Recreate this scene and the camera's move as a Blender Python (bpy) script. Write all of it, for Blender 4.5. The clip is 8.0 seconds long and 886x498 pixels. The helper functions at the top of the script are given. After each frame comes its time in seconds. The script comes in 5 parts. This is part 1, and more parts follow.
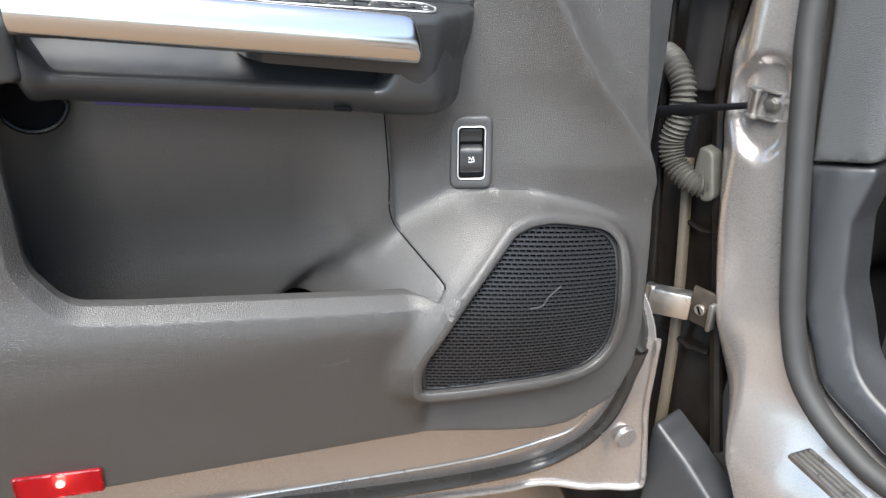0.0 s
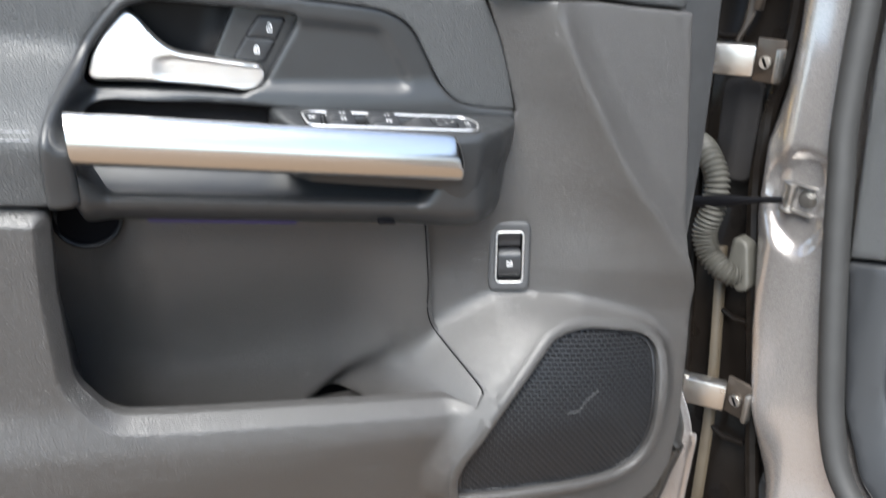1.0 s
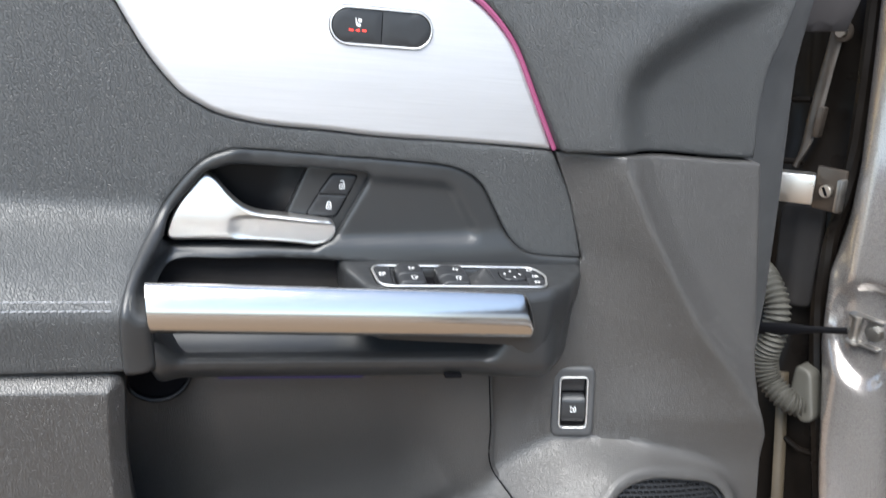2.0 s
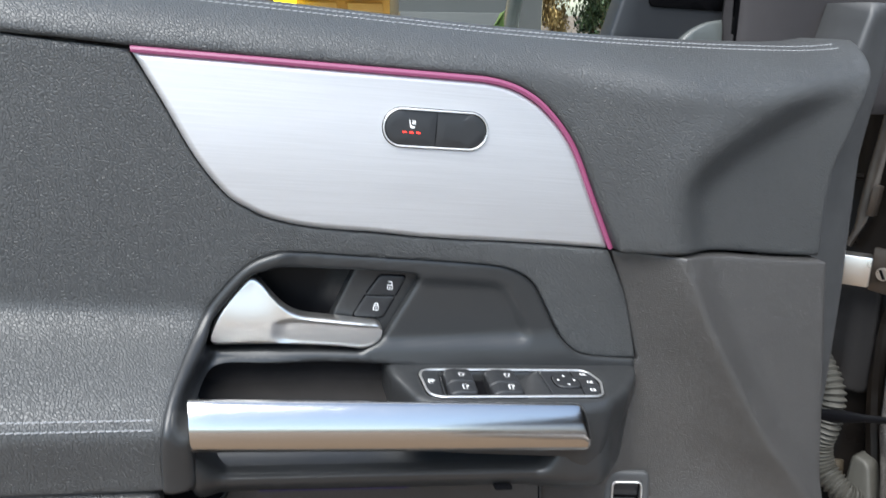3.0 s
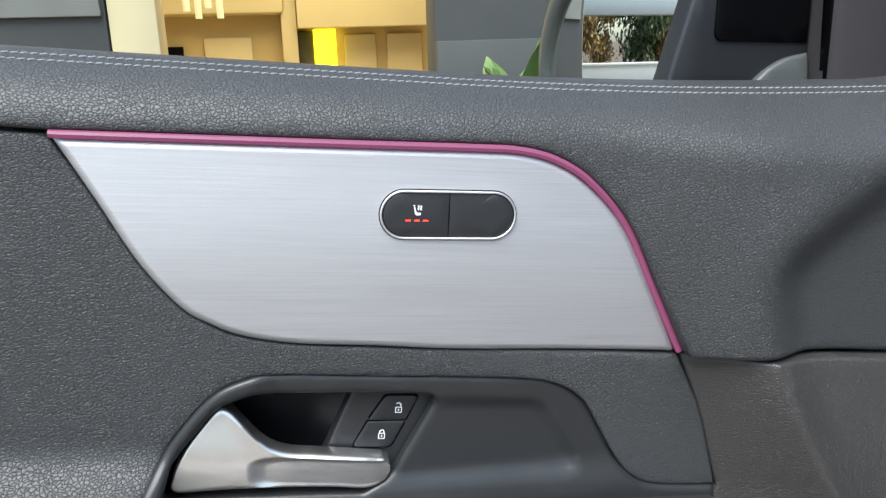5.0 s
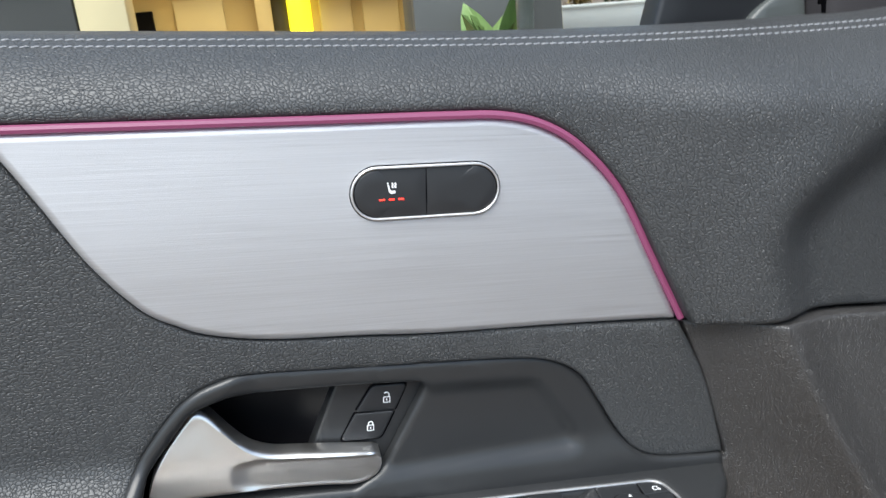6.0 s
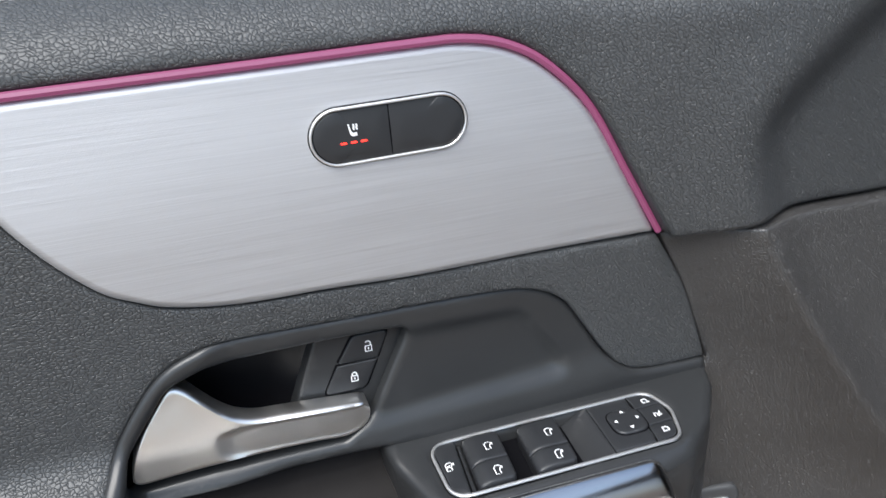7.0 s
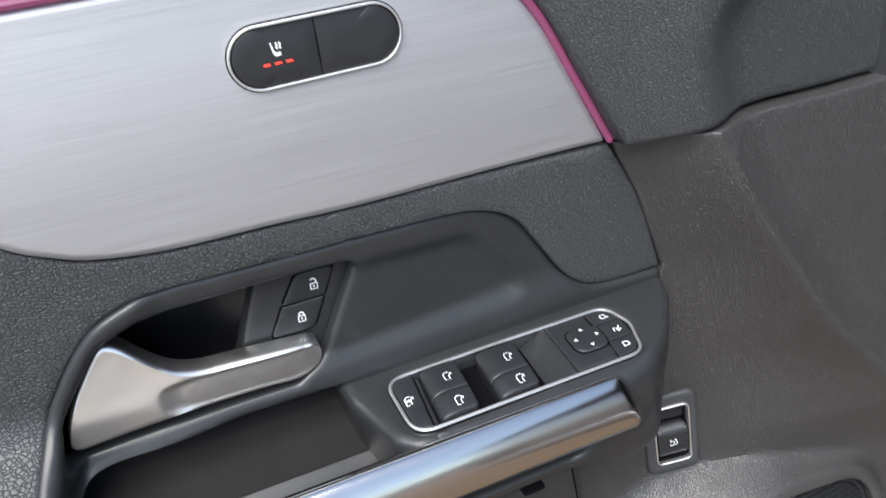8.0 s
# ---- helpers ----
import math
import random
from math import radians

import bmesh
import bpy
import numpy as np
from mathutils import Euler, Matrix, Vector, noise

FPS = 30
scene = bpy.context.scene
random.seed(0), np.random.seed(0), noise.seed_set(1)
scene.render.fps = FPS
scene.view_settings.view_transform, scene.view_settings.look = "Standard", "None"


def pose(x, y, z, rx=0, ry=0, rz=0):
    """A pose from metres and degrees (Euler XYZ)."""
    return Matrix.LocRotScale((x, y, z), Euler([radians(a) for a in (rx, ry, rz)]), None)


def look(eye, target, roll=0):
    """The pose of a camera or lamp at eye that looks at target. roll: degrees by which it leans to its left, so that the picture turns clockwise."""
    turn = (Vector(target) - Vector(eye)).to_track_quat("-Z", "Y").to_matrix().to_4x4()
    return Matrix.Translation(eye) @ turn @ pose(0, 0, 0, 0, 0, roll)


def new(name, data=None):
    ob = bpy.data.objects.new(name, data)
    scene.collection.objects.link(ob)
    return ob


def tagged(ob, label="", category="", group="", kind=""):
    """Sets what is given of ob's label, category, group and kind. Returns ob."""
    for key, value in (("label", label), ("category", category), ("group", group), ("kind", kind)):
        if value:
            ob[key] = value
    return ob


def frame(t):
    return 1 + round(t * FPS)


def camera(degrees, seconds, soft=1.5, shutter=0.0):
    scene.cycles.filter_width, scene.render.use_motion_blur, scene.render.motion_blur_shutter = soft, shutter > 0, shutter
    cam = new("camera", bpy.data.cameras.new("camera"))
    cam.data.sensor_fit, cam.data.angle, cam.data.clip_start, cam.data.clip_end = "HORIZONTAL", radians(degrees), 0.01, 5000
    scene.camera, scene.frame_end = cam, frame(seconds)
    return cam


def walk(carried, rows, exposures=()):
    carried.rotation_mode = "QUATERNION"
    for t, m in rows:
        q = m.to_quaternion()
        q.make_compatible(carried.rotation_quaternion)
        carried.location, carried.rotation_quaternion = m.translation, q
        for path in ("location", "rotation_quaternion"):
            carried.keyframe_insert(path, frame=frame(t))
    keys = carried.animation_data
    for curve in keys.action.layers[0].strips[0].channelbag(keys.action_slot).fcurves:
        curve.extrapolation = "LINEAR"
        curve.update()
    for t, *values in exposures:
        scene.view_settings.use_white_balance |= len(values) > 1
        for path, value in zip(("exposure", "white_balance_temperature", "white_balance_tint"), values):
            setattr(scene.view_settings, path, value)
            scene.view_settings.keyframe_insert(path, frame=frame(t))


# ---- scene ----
cam = camera(60.4, 8.0, soft=1.3, shutter=0.5)
PATH = [
    (0, (0.001, 0.016, 0.998), (0.627, 1.679, 0.08), 0.9),
    (0.5, (0.002, 0.02, 1.006), (0.613, 1.705, 0.119), 0.8),
    (1, (-0.01, 0.042, 1.059), (0.579, 1.768, 0.239), 0.8),
    (1.5, (-0.025, 0.07, 1.108), (0.532, 1.846, 0.377), 0.7),
    (2, (-0.033, 0.085, 1.132), (0.498, 1.896, 0.469), 0.6),
    (2.2, (-0.0345, 0.093, 1.141), (0.490, 1.918, 0.512), 0.6),
    (3.3, (-0.0505, 0.164, 1.192), (0.421, 2.024, 0.628), 0.5),
    (3.5, (-0.046, 0.185, 1.1945), (0.413, 2.057, 0.660), 0.1),
    (4, (-0.029, 0.221, 1.1993), (0.395, 2.111, 0.701), -0.4),
    (4.2, (-0.022, 0.2315, 1.2010), (0.393, 2.124, 0.704), -0.6),
    (5.3, (0.0163, 0.2875, 1.1994), (0.369, 2.178, 0.651), -2.2),
    (5.5, (0.0204, 0.2945, 1.1995), (0.367, 2.181, 0.633), -2.8),
    (6, (0.022, 0.313, 1.204), (0.404, 2.166, 0.555), -5.1),
    (6.5, (0.016, 0.332, 1.211), (0.442, 2.123, 0.429), -7.6),
    (7, (0.013, 0.346, 1.213), (0.491, 2.074, 0.328), -9.6),
    (7.5, (0.015, 0.363, 1.211), (0.54, 2.012, 0.209), -11.0),
    (8, (0.019, 0.372, 1.203), (0.567, 1.958, 0.113), -11.8),
]
walk(cam, [(t, look(eye, target, roll)) for t, eye, target, roll in PATH], [(0.0, 2.18, 6550, 6), (1.0, 2.16, 6500, 6), (2.2, 1.82, 6400, 6), (3.5, 1.46, 6300, 5), (5.5, 1.24, 6350, 5), (8.0, 1.22, 6400, 8)])

# ---------------------------------------------------------------- light
world = bpy.data.worlds.new("world")
scene.world = world
world.use_nodes = True
wn = world.node_tree
sky = wn.nodes.new("ShaderNodeTexSky")
sky.sky_type = "NISHITA"
sky.sun_disc = False
sky.sun_elevation, sky.sun_rotation = radians(59), radians(214)
sky.air_density, sky.dust_density, sky.ozone_density = 1.1, 1.2, 2.0
haze = wn.nodes.new("ShaderNodeHueSaturation")
haze.inputs["Saturation"].default_value = 0.85
wn.links.new(sky.outputs["Color"], haze.inputs["Color"])
wn.links.new(haze.outputs["Color"], wn.nodes["Background"].inputs["Color"])
wn.nodes["Background"].inputs["Strength"].default_value = 0.115
sun = new("sun", bpy.data.lights.new("sun", "SUN"))
sun.data.energy, sun.data.angle, sun.data.color = 3.0, radians(50), (1.0, 0.962, 0.932)
sun.matrix_world = look((-2.8, -4.2, 8.5), (0.0, 0.0, 0.0))

# ---------------------------------------------------------------- materials


def mat(name, color, rough=0.5, metal=0.0, coat=0.0, spec=0.5):
    m = bpy.data.materials.new(name)
    m.use_nodes = True
    b = m.node_tree.nodes["Principled BSDF"]
    b.inputs["Base Color"].default_value = (*color, 1)
    b.inputs["Roughness"].default_value = rough
    b.inputs["Metallic"].default_value = metal
    b.inputs["Coat Weight"].default_value = coat
    b.inputs["Coat Roughness"].default_value = 0.05
    b.inputs["Specular IOR Level"].default_value = spec
    return m


def node(m, kind, **values):
    n = m.node_tree.nodes.new(kind)
    for key, value in values.items():
        n.inputs[key.replace("_", " ")].default_value = value
    return n


def wire(m, a, b):
    m.node_tree.links.new(a, b)


def shader(m):
    return m.node_tree.nodes["Principled BSDF"]


def coords(m, scale=(1, 1, 1)):
    tc = m.node_tree.nodes.new("ShaderNodeTexCoord")
    mp = node(m, "ShaderNodeMapping", Scale=scale)
    wire(m, tc.outputs["Object"], mp.inputs["Vector"])
    return mp.outputs["Vector"]


def blotch(m, color, amount=0.2, scale=14.0, detail=6.0):
    """Vary the colour in soft patches and fine flecks."""
    v = coords(m)
    a = node(m, "ShaderNodeTexNoise", Scale=scale, Detail=detail, Roughness=0.65)
    wire(m, v, a.inputs["Vector"])
    ramp = m.node_tree.nodes.new("ShaderNodeMix")
    ramp.data_type = "RGBA"
    lo = [c * (1 - amount) for c in color]
    hi = [min(1, c * (1 + amount)) for c in color]
    ramp.inputs[6].default_value, ramp.inputs[7].default_value = (*lo, 1), (*hi, 1)
    wire(m, a.outputs["Fac"], ramp.inputs[0])
    wire(m, ramp.outputs[2], shader(m).inputs["Base Color"])
    return ramp


def rough_noise(m, lo, hi, scale=40.0, stretch=(1, 1, 1)):
    v = coords(m, stretch)
    a = node(m, "ShaderNodeTexNoise", Scale=scale, Detail=5.0)
    wire(m, v, a.inputs["Vector"])
    r = node(m, "ShaderNodeMapRange", From_Min=0.3, From_Max=0.7, To_Min=lo, To_Max=hi)
    wire(m, a.outputs["Fac"], r.inputs["Value"])
    wire(m, r.outputs["Result"], shader(m).inputs["Roughness"])


def pebble(m, size, strength, stretch=(1, 1, 1), distance=0.0006):
    """Leather grain: cells with rounded tops and fine creases."""
    v = coords(m, stretch)
    warp = node(m, "ShaderNodeTexNoise", Scale=1 / size * 0.35, Detail=3.0)
    wire(m, v, warp.inputs["Vector"])
    add = m.node_tree.nodes.new("ShaderNodeVectorMath")
    add.operation = "MULTIPLY_ADD"
    wire(m, warp.outputs["Color"], add.inputs[0])
    add.inputs[1].default_value = (size * 1.5,) * 3
    wire(m, v, add.inputs[2])
    wig = node(m, "ShaderNodeTexNoise", Scale=1 / size * 1.1, Detail=2.0)
    wire(m, v, wig.inputs["Vector"])
    more = m.node_tree.nodes.new("ShaderNodeVectorMath")
    more.operation = "MULTIPLY_ADD"
    wire(m, wig.outputs["Color"], more.inputs[0])
    more.inputs[1].default_value = (size * 0.35,) * 3
    wire(m, add.outputs["Vector"], more.inputs[2])
    cell = node(m, "ShaderNodeTexVoronoi", Scale=1 / size)
    cell.feature = "DISTANCE_TO_EDGE"
    wire(m, more.outputs["Vector"], cell.inputs["Vector"])
    top = node(m, "ShaderNodeMapRange", From_Min=0.0, From_Max=0.11, To_Min=0.0, To_Max=1.0)
    top.interpolation_type = "SMOOTHSTEP"
    wire(m, cell.outputs["Distance"], top.inputs["Value"])
    fine = node(m, "ShaderNodeTexNoise", Scale=1 / size * 3, Detail=2.0)
    wire(m, v, fine.inputs["Vector"])
    dome = node(m, "ShaderNodeMapRange", From_Min=0.0, From_Max=0.42, To_Min=0.0, To_Max=1.6)
    dome.interpolation_type = "SMOOTHERSTEP"
    wire(m, cell.outputs["Distance"], dome.inputs["Value"])
    swell = node(m, "ShaderNodeMath")
    swell.operation = "MULTIPLY_ADD"
    wire(m, dome.outputs["Result"], swell.inputs[0])
    swell.inputs[1].default_value = 0.22
    wire(m, top.outputs["Result"], swell.inputs[2])
    mix = node(m, "ShaderNodeMath")
    mix.operation = "MULTIPLY_ADD"
    wire(m, fine.outputs["Fac"], mix.inputs[0])
    mix.inputs[1].default_value = 0.12
    wire(m, swell.outputs["Value"], mix.inputs[2])
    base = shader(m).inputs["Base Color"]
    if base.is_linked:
        # Shade in the grain creases is darkened into the base colour.
        crease_shade = m.node_tree.nodes.new("ShaderNodeMix")
        crease_shade.data_type, crease_shade.blend_type = "RGBA", "MULTIPLY"
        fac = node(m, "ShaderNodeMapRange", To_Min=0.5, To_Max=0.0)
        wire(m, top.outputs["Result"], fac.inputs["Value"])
        wire(m, fac.outputs["Result"], crease_shade.inputs[0])
        wire(m, base.links[0].from_socket, crease_shade.inputs[6])
        crease_shade.inputs[7].default_value = (0.2, 0.2, 0.2, 1)
        wire(m, crease_shade.outputs[2], base)
    bump = node(m, "ShaderNodeBump", Strength=strength, Distance=distance)
    wire(m, mix.outputs["Value"], bump.inputs["Height"])
    wire(m, bump.outputs["Normal"], shader(m).inputs["Normal"])
    return bump


LEATHER = mat("black_leather", (0.043, 0.0453, 0.047), 0.5, spec=0.60)
blotch(LEATHER, (0.043, 0.0453, 0.047), 0.15, 9)
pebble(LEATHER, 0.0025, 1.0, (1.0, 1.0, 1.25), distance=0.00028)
rough_noise(LEATHER, 0.45, 0.53, 12)
TRIM = mat("grained_plastic", (0.027, 0.0254, 0.0245), 0.5, spec=0.95)
blotch(TRIM, (0.027, 0.0254, 0.0245), 0.12, 7)
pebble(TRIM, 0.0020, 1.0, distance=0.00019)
rough_noise(TRIM, 0.43, 0.51, 10)
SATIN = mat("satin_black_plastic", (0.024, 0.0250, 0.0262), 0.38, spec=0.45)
blotch(SATIN, (0.024, 0.0250, 0.0262), 0.12, 20)
rough_noise(SATIN, 0.30, 0.40, 60)
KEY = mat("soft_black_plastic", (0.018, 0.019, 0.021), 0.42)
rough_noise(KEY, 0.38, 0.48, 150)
GLOSS = mat("gloss_black", (0.003, 0.003, 0.0035), 0.12, spec=0.05)
DARK = mat("black_void", (0.004, 0.004, 0.005), 0.9, spec=0.05)
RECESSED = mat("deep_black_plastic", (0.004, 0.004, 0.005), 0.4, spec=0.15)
GRILLE = mat("grille_black_plastic", (0.012, 0.0125, 0.014), 0.40)
MATTE = mat("matt_dark_sheet", (0.012, 0.011, 0.011), 0.8, spec=0.2)
blotch(MATTE, (0.012, 0.011, 0.011), 0.3, 60)
RUBBER = mat("black_rubber", (0.040, 0.041, 0.043), 0.55)
rough_noise(RUBBER, 0.45, 0.65, 30)
blotch(RUBBER, (0.040, 0.041, 0.043), 0.3, 25)

BRUSHED = mat("brushed_aluminium", (0.80, 0.80, 0.82), 0.36, 1.0)
turned = node(BRUSHED, "ShaderNodeMapping", Rotation=(0, radians(-5.5), 0))
wire(BRUSHED, coords(BRUSHED), turned.inputs["Vector"])
fine = node(BRUSHED, "ShaderNodeMapping", Scale=(14, 1, 2600))
wire(BRUSHED, turned.outputs["Vector"], fine.inputs["Vector"])
v = fine.outputs["Vector"]
br = node(BRUSHED, "ShaderNodeTexNoise", Scale=1.0, Detail=4.0, Roughness=0.7)
wire(BRUSHED, v, br.inputs["Vector"])
rr = node(BRUSHED, "ShaderNodeMapRange", From_Min=0.25, From_Max=0.75, To_Min=0.54, To_Max=0.70)
wire(BRUSHED, br.outputs["Fac"], rr.inputs["Value"])
wire(BRUSHED, rr.outputs["Result"], shader(BRUSHED).inputs["Roughness"])
bc = node(BRUSHED, "ShaderNodeMapRange", From_Min=0.28, From_Max=0.72, To_Min=0.54, To_Max=0.69)
wire(BRUSHED, br.outputs["Fac"], bc.inputs["Value"])
bcol = BRUSHED.node_tree.nodes.new("ShaderNodeCombineColor")
for ch, tint in (("Red", 0.970), ("Green", 0.975), ("Blue", 1.0)):
    part_ = node(BRUSHED, "ShaderNodeMath")
    part_.operation = "MULTIPLY"
    wire(BRUSHED, bc.outputs["Result"], part_.inputs[0])
    part_.inputs[1].default_value = tint
    wire(BRUSHED, part_.outputs["Value"], bcol.inputs[ch])
wire(BRUSHED, bcol.outputs["Color"], shader(BRUSHED).inputs["Base Color"])
bb = node(BRUSHED, "ShaderNodeBump", Strength=0.42, Distance=0.0002)
wire(BRUSHED, br.outputs["Fac"], bb.inputs["Height"])
wire(BRUSHED, bb.outputs["Normal"], shader(BRUSHED).inputs["Normal"])

BAR = mat("satin_aluminium", (0.56, 0.55, 0.535), 0.18, 1.0)
rough_noise(BAR, 0.13, 0.20, 3, (5, 200, 200))
CHROME = mat("satin_chrome", (0.78, 0.762, 0.735), 0.36, 1.0)
rough_noise(CHROME, 0.32, 0.38, 90)
SILVER = mat("silver_edging", (0.78, 0.77, 0.76), 0.45, 1.0)
STEEL = mat("zinc_steel", (0.62, 0.60, 0.57), 0.32, 1.0)
rough_noise(STEEL, 0.25, 0.45, 70)

PAINT = mat("grey_metallic_paint", (0.36, 0.340, 0.331), 0.30, 0.74, 1.0)
flake = node(PAINT, "ShaderNodeTexNoise", Scale=1800.0, Detail=1.0)
wire(PAINT, coords(PAINT), flake.inputs["Vector"])
fm = node(PAINT, "ShaderNodeMapRange", From_Min=0.3, From_Max=0.7, To_Min=0.22, To_Max=0.32)
wire(PAINT, flake.outputs["Fac"], fm.inputs["Value"])
wire(PAINT, fm.outputs["Result"], shader(PAINT).inputs["Roughness"])
# Recess darkness put into a near-black base, far below the body paint.
WELL = mat("darkened_inner_paint", (0.007, 0.0056, 0.0047), 0.4, 0.0, 0.0, 0.10)
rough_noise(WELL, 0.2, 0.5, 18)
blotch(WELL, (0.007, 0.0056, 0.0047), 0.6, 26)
SEALANT = mat("glossy_black_rubber", (0.020, 0.019, 0.018), 0.25)
rough_noise(SEALANT, 0.16, 0.42, 24)
blotch(SEALANT, (0.020, 0.019, 0.018), 0.4, 30)
BOOT = mat("grey_rubber_bellows", (0.038, 0.036, 0.031), 0.6)
blotch(BOOT, (0.050, 0.048, 0.041), 0.2, 40)
TAPE = mat("brown_sealing_tape", (0.060, 0.048, 0.033), 0.5)
blotch(TAPE, (0.060, 0.048, 0.033), 0.5, 25)
ZINC = mat("dull_zinc", (0.36, 0.35, 0.335), 0.38, 1.0)
rough_noise(ZINC, 0.30, 0.48, 60)
CASE = mat("grey_mirror_plastic", (0.06, 0.066, 0.064), 0.42)
blotch(CASE, (0.06, 0.066, 0.064), 0.1, 30)
FABRIC = mat("grey_woven_lining", (0.034, 0.031, 0.0325), 0.85, spec=0.3)
blotch(FABRIC, (0.034, 0.031, 0.0325), 0.12, 60, 4)
CARPET = mat("black_carpet", (0.018, 0.017, 0.018), 0.95)
blotch(CARPET, (0.018, 0.017, 0.018), 0.5, 250)
PAPER = mat("white_paper", (0.75, 0.76, 0.78), 0.7)
THREAD = mat("light_grey_thread", (0.27, 0.275, 0.285), 0.75)
PRINT = mat("white_print", (0.82, 0.83, 0.84), 0.5)
MIRROR = mat("mirror_glass", (0.92, 0.93, 0.93), 0.0, 1.0)
GLASS = mat("window_glass", (0.90, 0.95, 0.93), 0.0)
shader(GLASS).inputs["Transmission Weight"].default_value = 1.0
shader(GLASS).inputs["IOR"].default_value = 1.02


def glow(name, color, strength, base=None):
    m = mat(name, base or color, 0.35)
    shader(m).inputs["Emission Color"].default_value = (*color, 1)
    shader(m).inputs["Emission Strength"].default_value = strength
    return m


AMBIENT = glow("magenta_light_guide", (0.45, 0.07, 0.23), 0.135, (0.15, 0.05, 0.09))
VIOLET = glow("violet_light_slot", (0.03, 0.012, 0.3), 0.035, (0.006, 0.005, 0.03))
LED = glow("red_led", (1.0, 0.03, 0.02), 1.6)
REDLENS = mat("red_lens", (0.80, 0.012, 0.030), 0.10)
shader(REDLENS).inputs["Transmission Weight"].default_value = 1.0
shader(REDLENS).inputs["IOR"].default_value = 1.2
LAMPRED = mat("dark_red_plastic", (0.16, 0.003, 0.006), 0.25)
BULB = glow("warm_bulb", (1.0, 0.66, 0.36), 14.0)

# ---------------------------------------------------------------- mesh helpers
DOOR = ((0, 0, 0), (1, 0, 0), (0, 0, 1), (0, 1, 0))  # origin, along, up, away


def thing(name, place, label, category, group=""):
    ob = new(name)
    ob.location = place
    ob.empty_display_size = 0.05
    return tagged(ob, label, category, group)


def part(name, bm, material, parent, label="", smooth=True):
    me = bpy.data.meshes.new(name)
    bmesh.ops.recalc_face_normals(bm, faces=bm.faces)
    bm.to_mesh(me)
    bm.free()
    me.materials.append(material)
    if smooth:
        me.shade_smooth()
        me.set_sharp_from_angle(angle=radians(42))
    ob = new(name, me)
    if parent:
        ob.parent = parent
        ob.matrix_parent_inverse = Matrix.Translation(-parent.location)
    if label:
        tagged(ob, label)
    return ob


def spline(points, n=8, closed=False):
    """Catmull-Rom through the points, n steps a span."""
    p = [np.array(q, float) for q in points]
    m = len(p)
    out = []
    for i in range(m if closed else m - 1):
        if closed:
            a, b, c, d = p[i - 1], p[i], p[(i + 1) % m], p[(i + 2) % m]
        else:
            a, b, c, d = p[max(i - 1, 0)], p[i], p[i + 1], p[min(i + 2, m - 1)]
        for k in range(n):
            t = k / n
            out.append(0.5 * (2 * b + (c - a) * t + (2 * a - 5 * b + 4 * c - d) * t * t + (3 * b - a - 3 * c + d) * t ** 3))
    if not closed:
        out.append(p[-1])
    return [tuple(q) for q in out]


def fillet(corners, step=0.01):
    """A closed outline from (u, v, radius) corners, rounded and evenly divided."""
    m, out = len(corners), []
    for i in range(m):
        p = Vector(corners[i][:2])
        a, b = Vector(corners[i - 1][:2]) - p, Vector(corners[(i + 1) % m][:2]) - p
        r = corners[i][2] if len(corners[i]) > 2 else 0.0
        if r <= 0:
            out.append(p)
            continue
        half = a.angle(b) / 2
        d = min(r / math.tan(half), 0.48 * a.length, 0.48 * b.length)
        s, e = p + a.normalized() * d, p + b.normalized() * d
        for k in range(9):
            t = k / 8
            out.append((1 - t) ** 2 * s + 2 * t * (1 - t) * p + t * t * e)
    return divide([tuple(q) for q in out], step)


def curve(points, step=0.006):
    """A closed outline that runs smoothly through the points and turns sharply at those marked with a third value."""
    first = next((i for i, p in enumerate(points) if len(p) > 2), None)
    if first is None:
        return divide(spline([p[:2] for p in points], 8, True), step)
    ring = points[first:] + points[:first + 1]
    out, run = [], [ring[0][:2]]
    for p in ring[1:]:
        run.append(p[:2])
        if len(p) > 2:
            out += spline(run, 8)[:-1] if len(run) > 2 else [run[0]]
            run = [p[:2]]
    return divide(out, step)


def offset(line, d):
    """An open run of points moved sideways by d."""
    p = np.array(line)
    t = np.gradient(p, axis=0)
    n = np.c_[-t[:, 1], t[:, 0]] / np.hypot(*t.T)[:, None]
    return [tuple(q) for q in p + n * d]


def divide(outline, step):
    out = []
    for i, p in enumerate(outline):
        q = outline[(i + 1) % len(outline)]
        n = max(1, int(math.dist(p, q) / step + 0.5))
        out += [(p[0] + (q[0] - p[0]) * k / n, p[1] + (q[1] - p[1]) * k / n) for k in range(n) if math.dist(p, q) > 1e-6]
    return out


def grow(outline, d):
    """A closed outline moved outwards by d."""
    p = np.array([q[:2] for q in outline], float)
    t = np.roll(p, -1, 0) - np.roll(p, 1, 0)
    n = np.c_[t[:, 1], -t[:, 0]] / (np.hypot(*t.T)[:, None] + 1e-12)
    turn = np.sign((p[:, 0] * np.roll(p[:, 1], -1) - np.roll(p[:, 0], -1) * p[:, 1]).sum())
    return [tuple(q) for q in p + n * d * turn]


def inside(pts, poly):
    x, y = pts[:, 0][:, None], pts[:, 1][:, None]
    a, b = poly, np.roll(poly, -1, 0)
    cross = ((a[:, 1] > y) != (b[:, 1] > y)) & (x < (b[:, 0] - a[:, 0]) * (y - a[:, 1]) / (b[:, 1] - a[:, 1] + 1e-15) + a[:, 0])
    return cross.sum(1) % 2 == 1


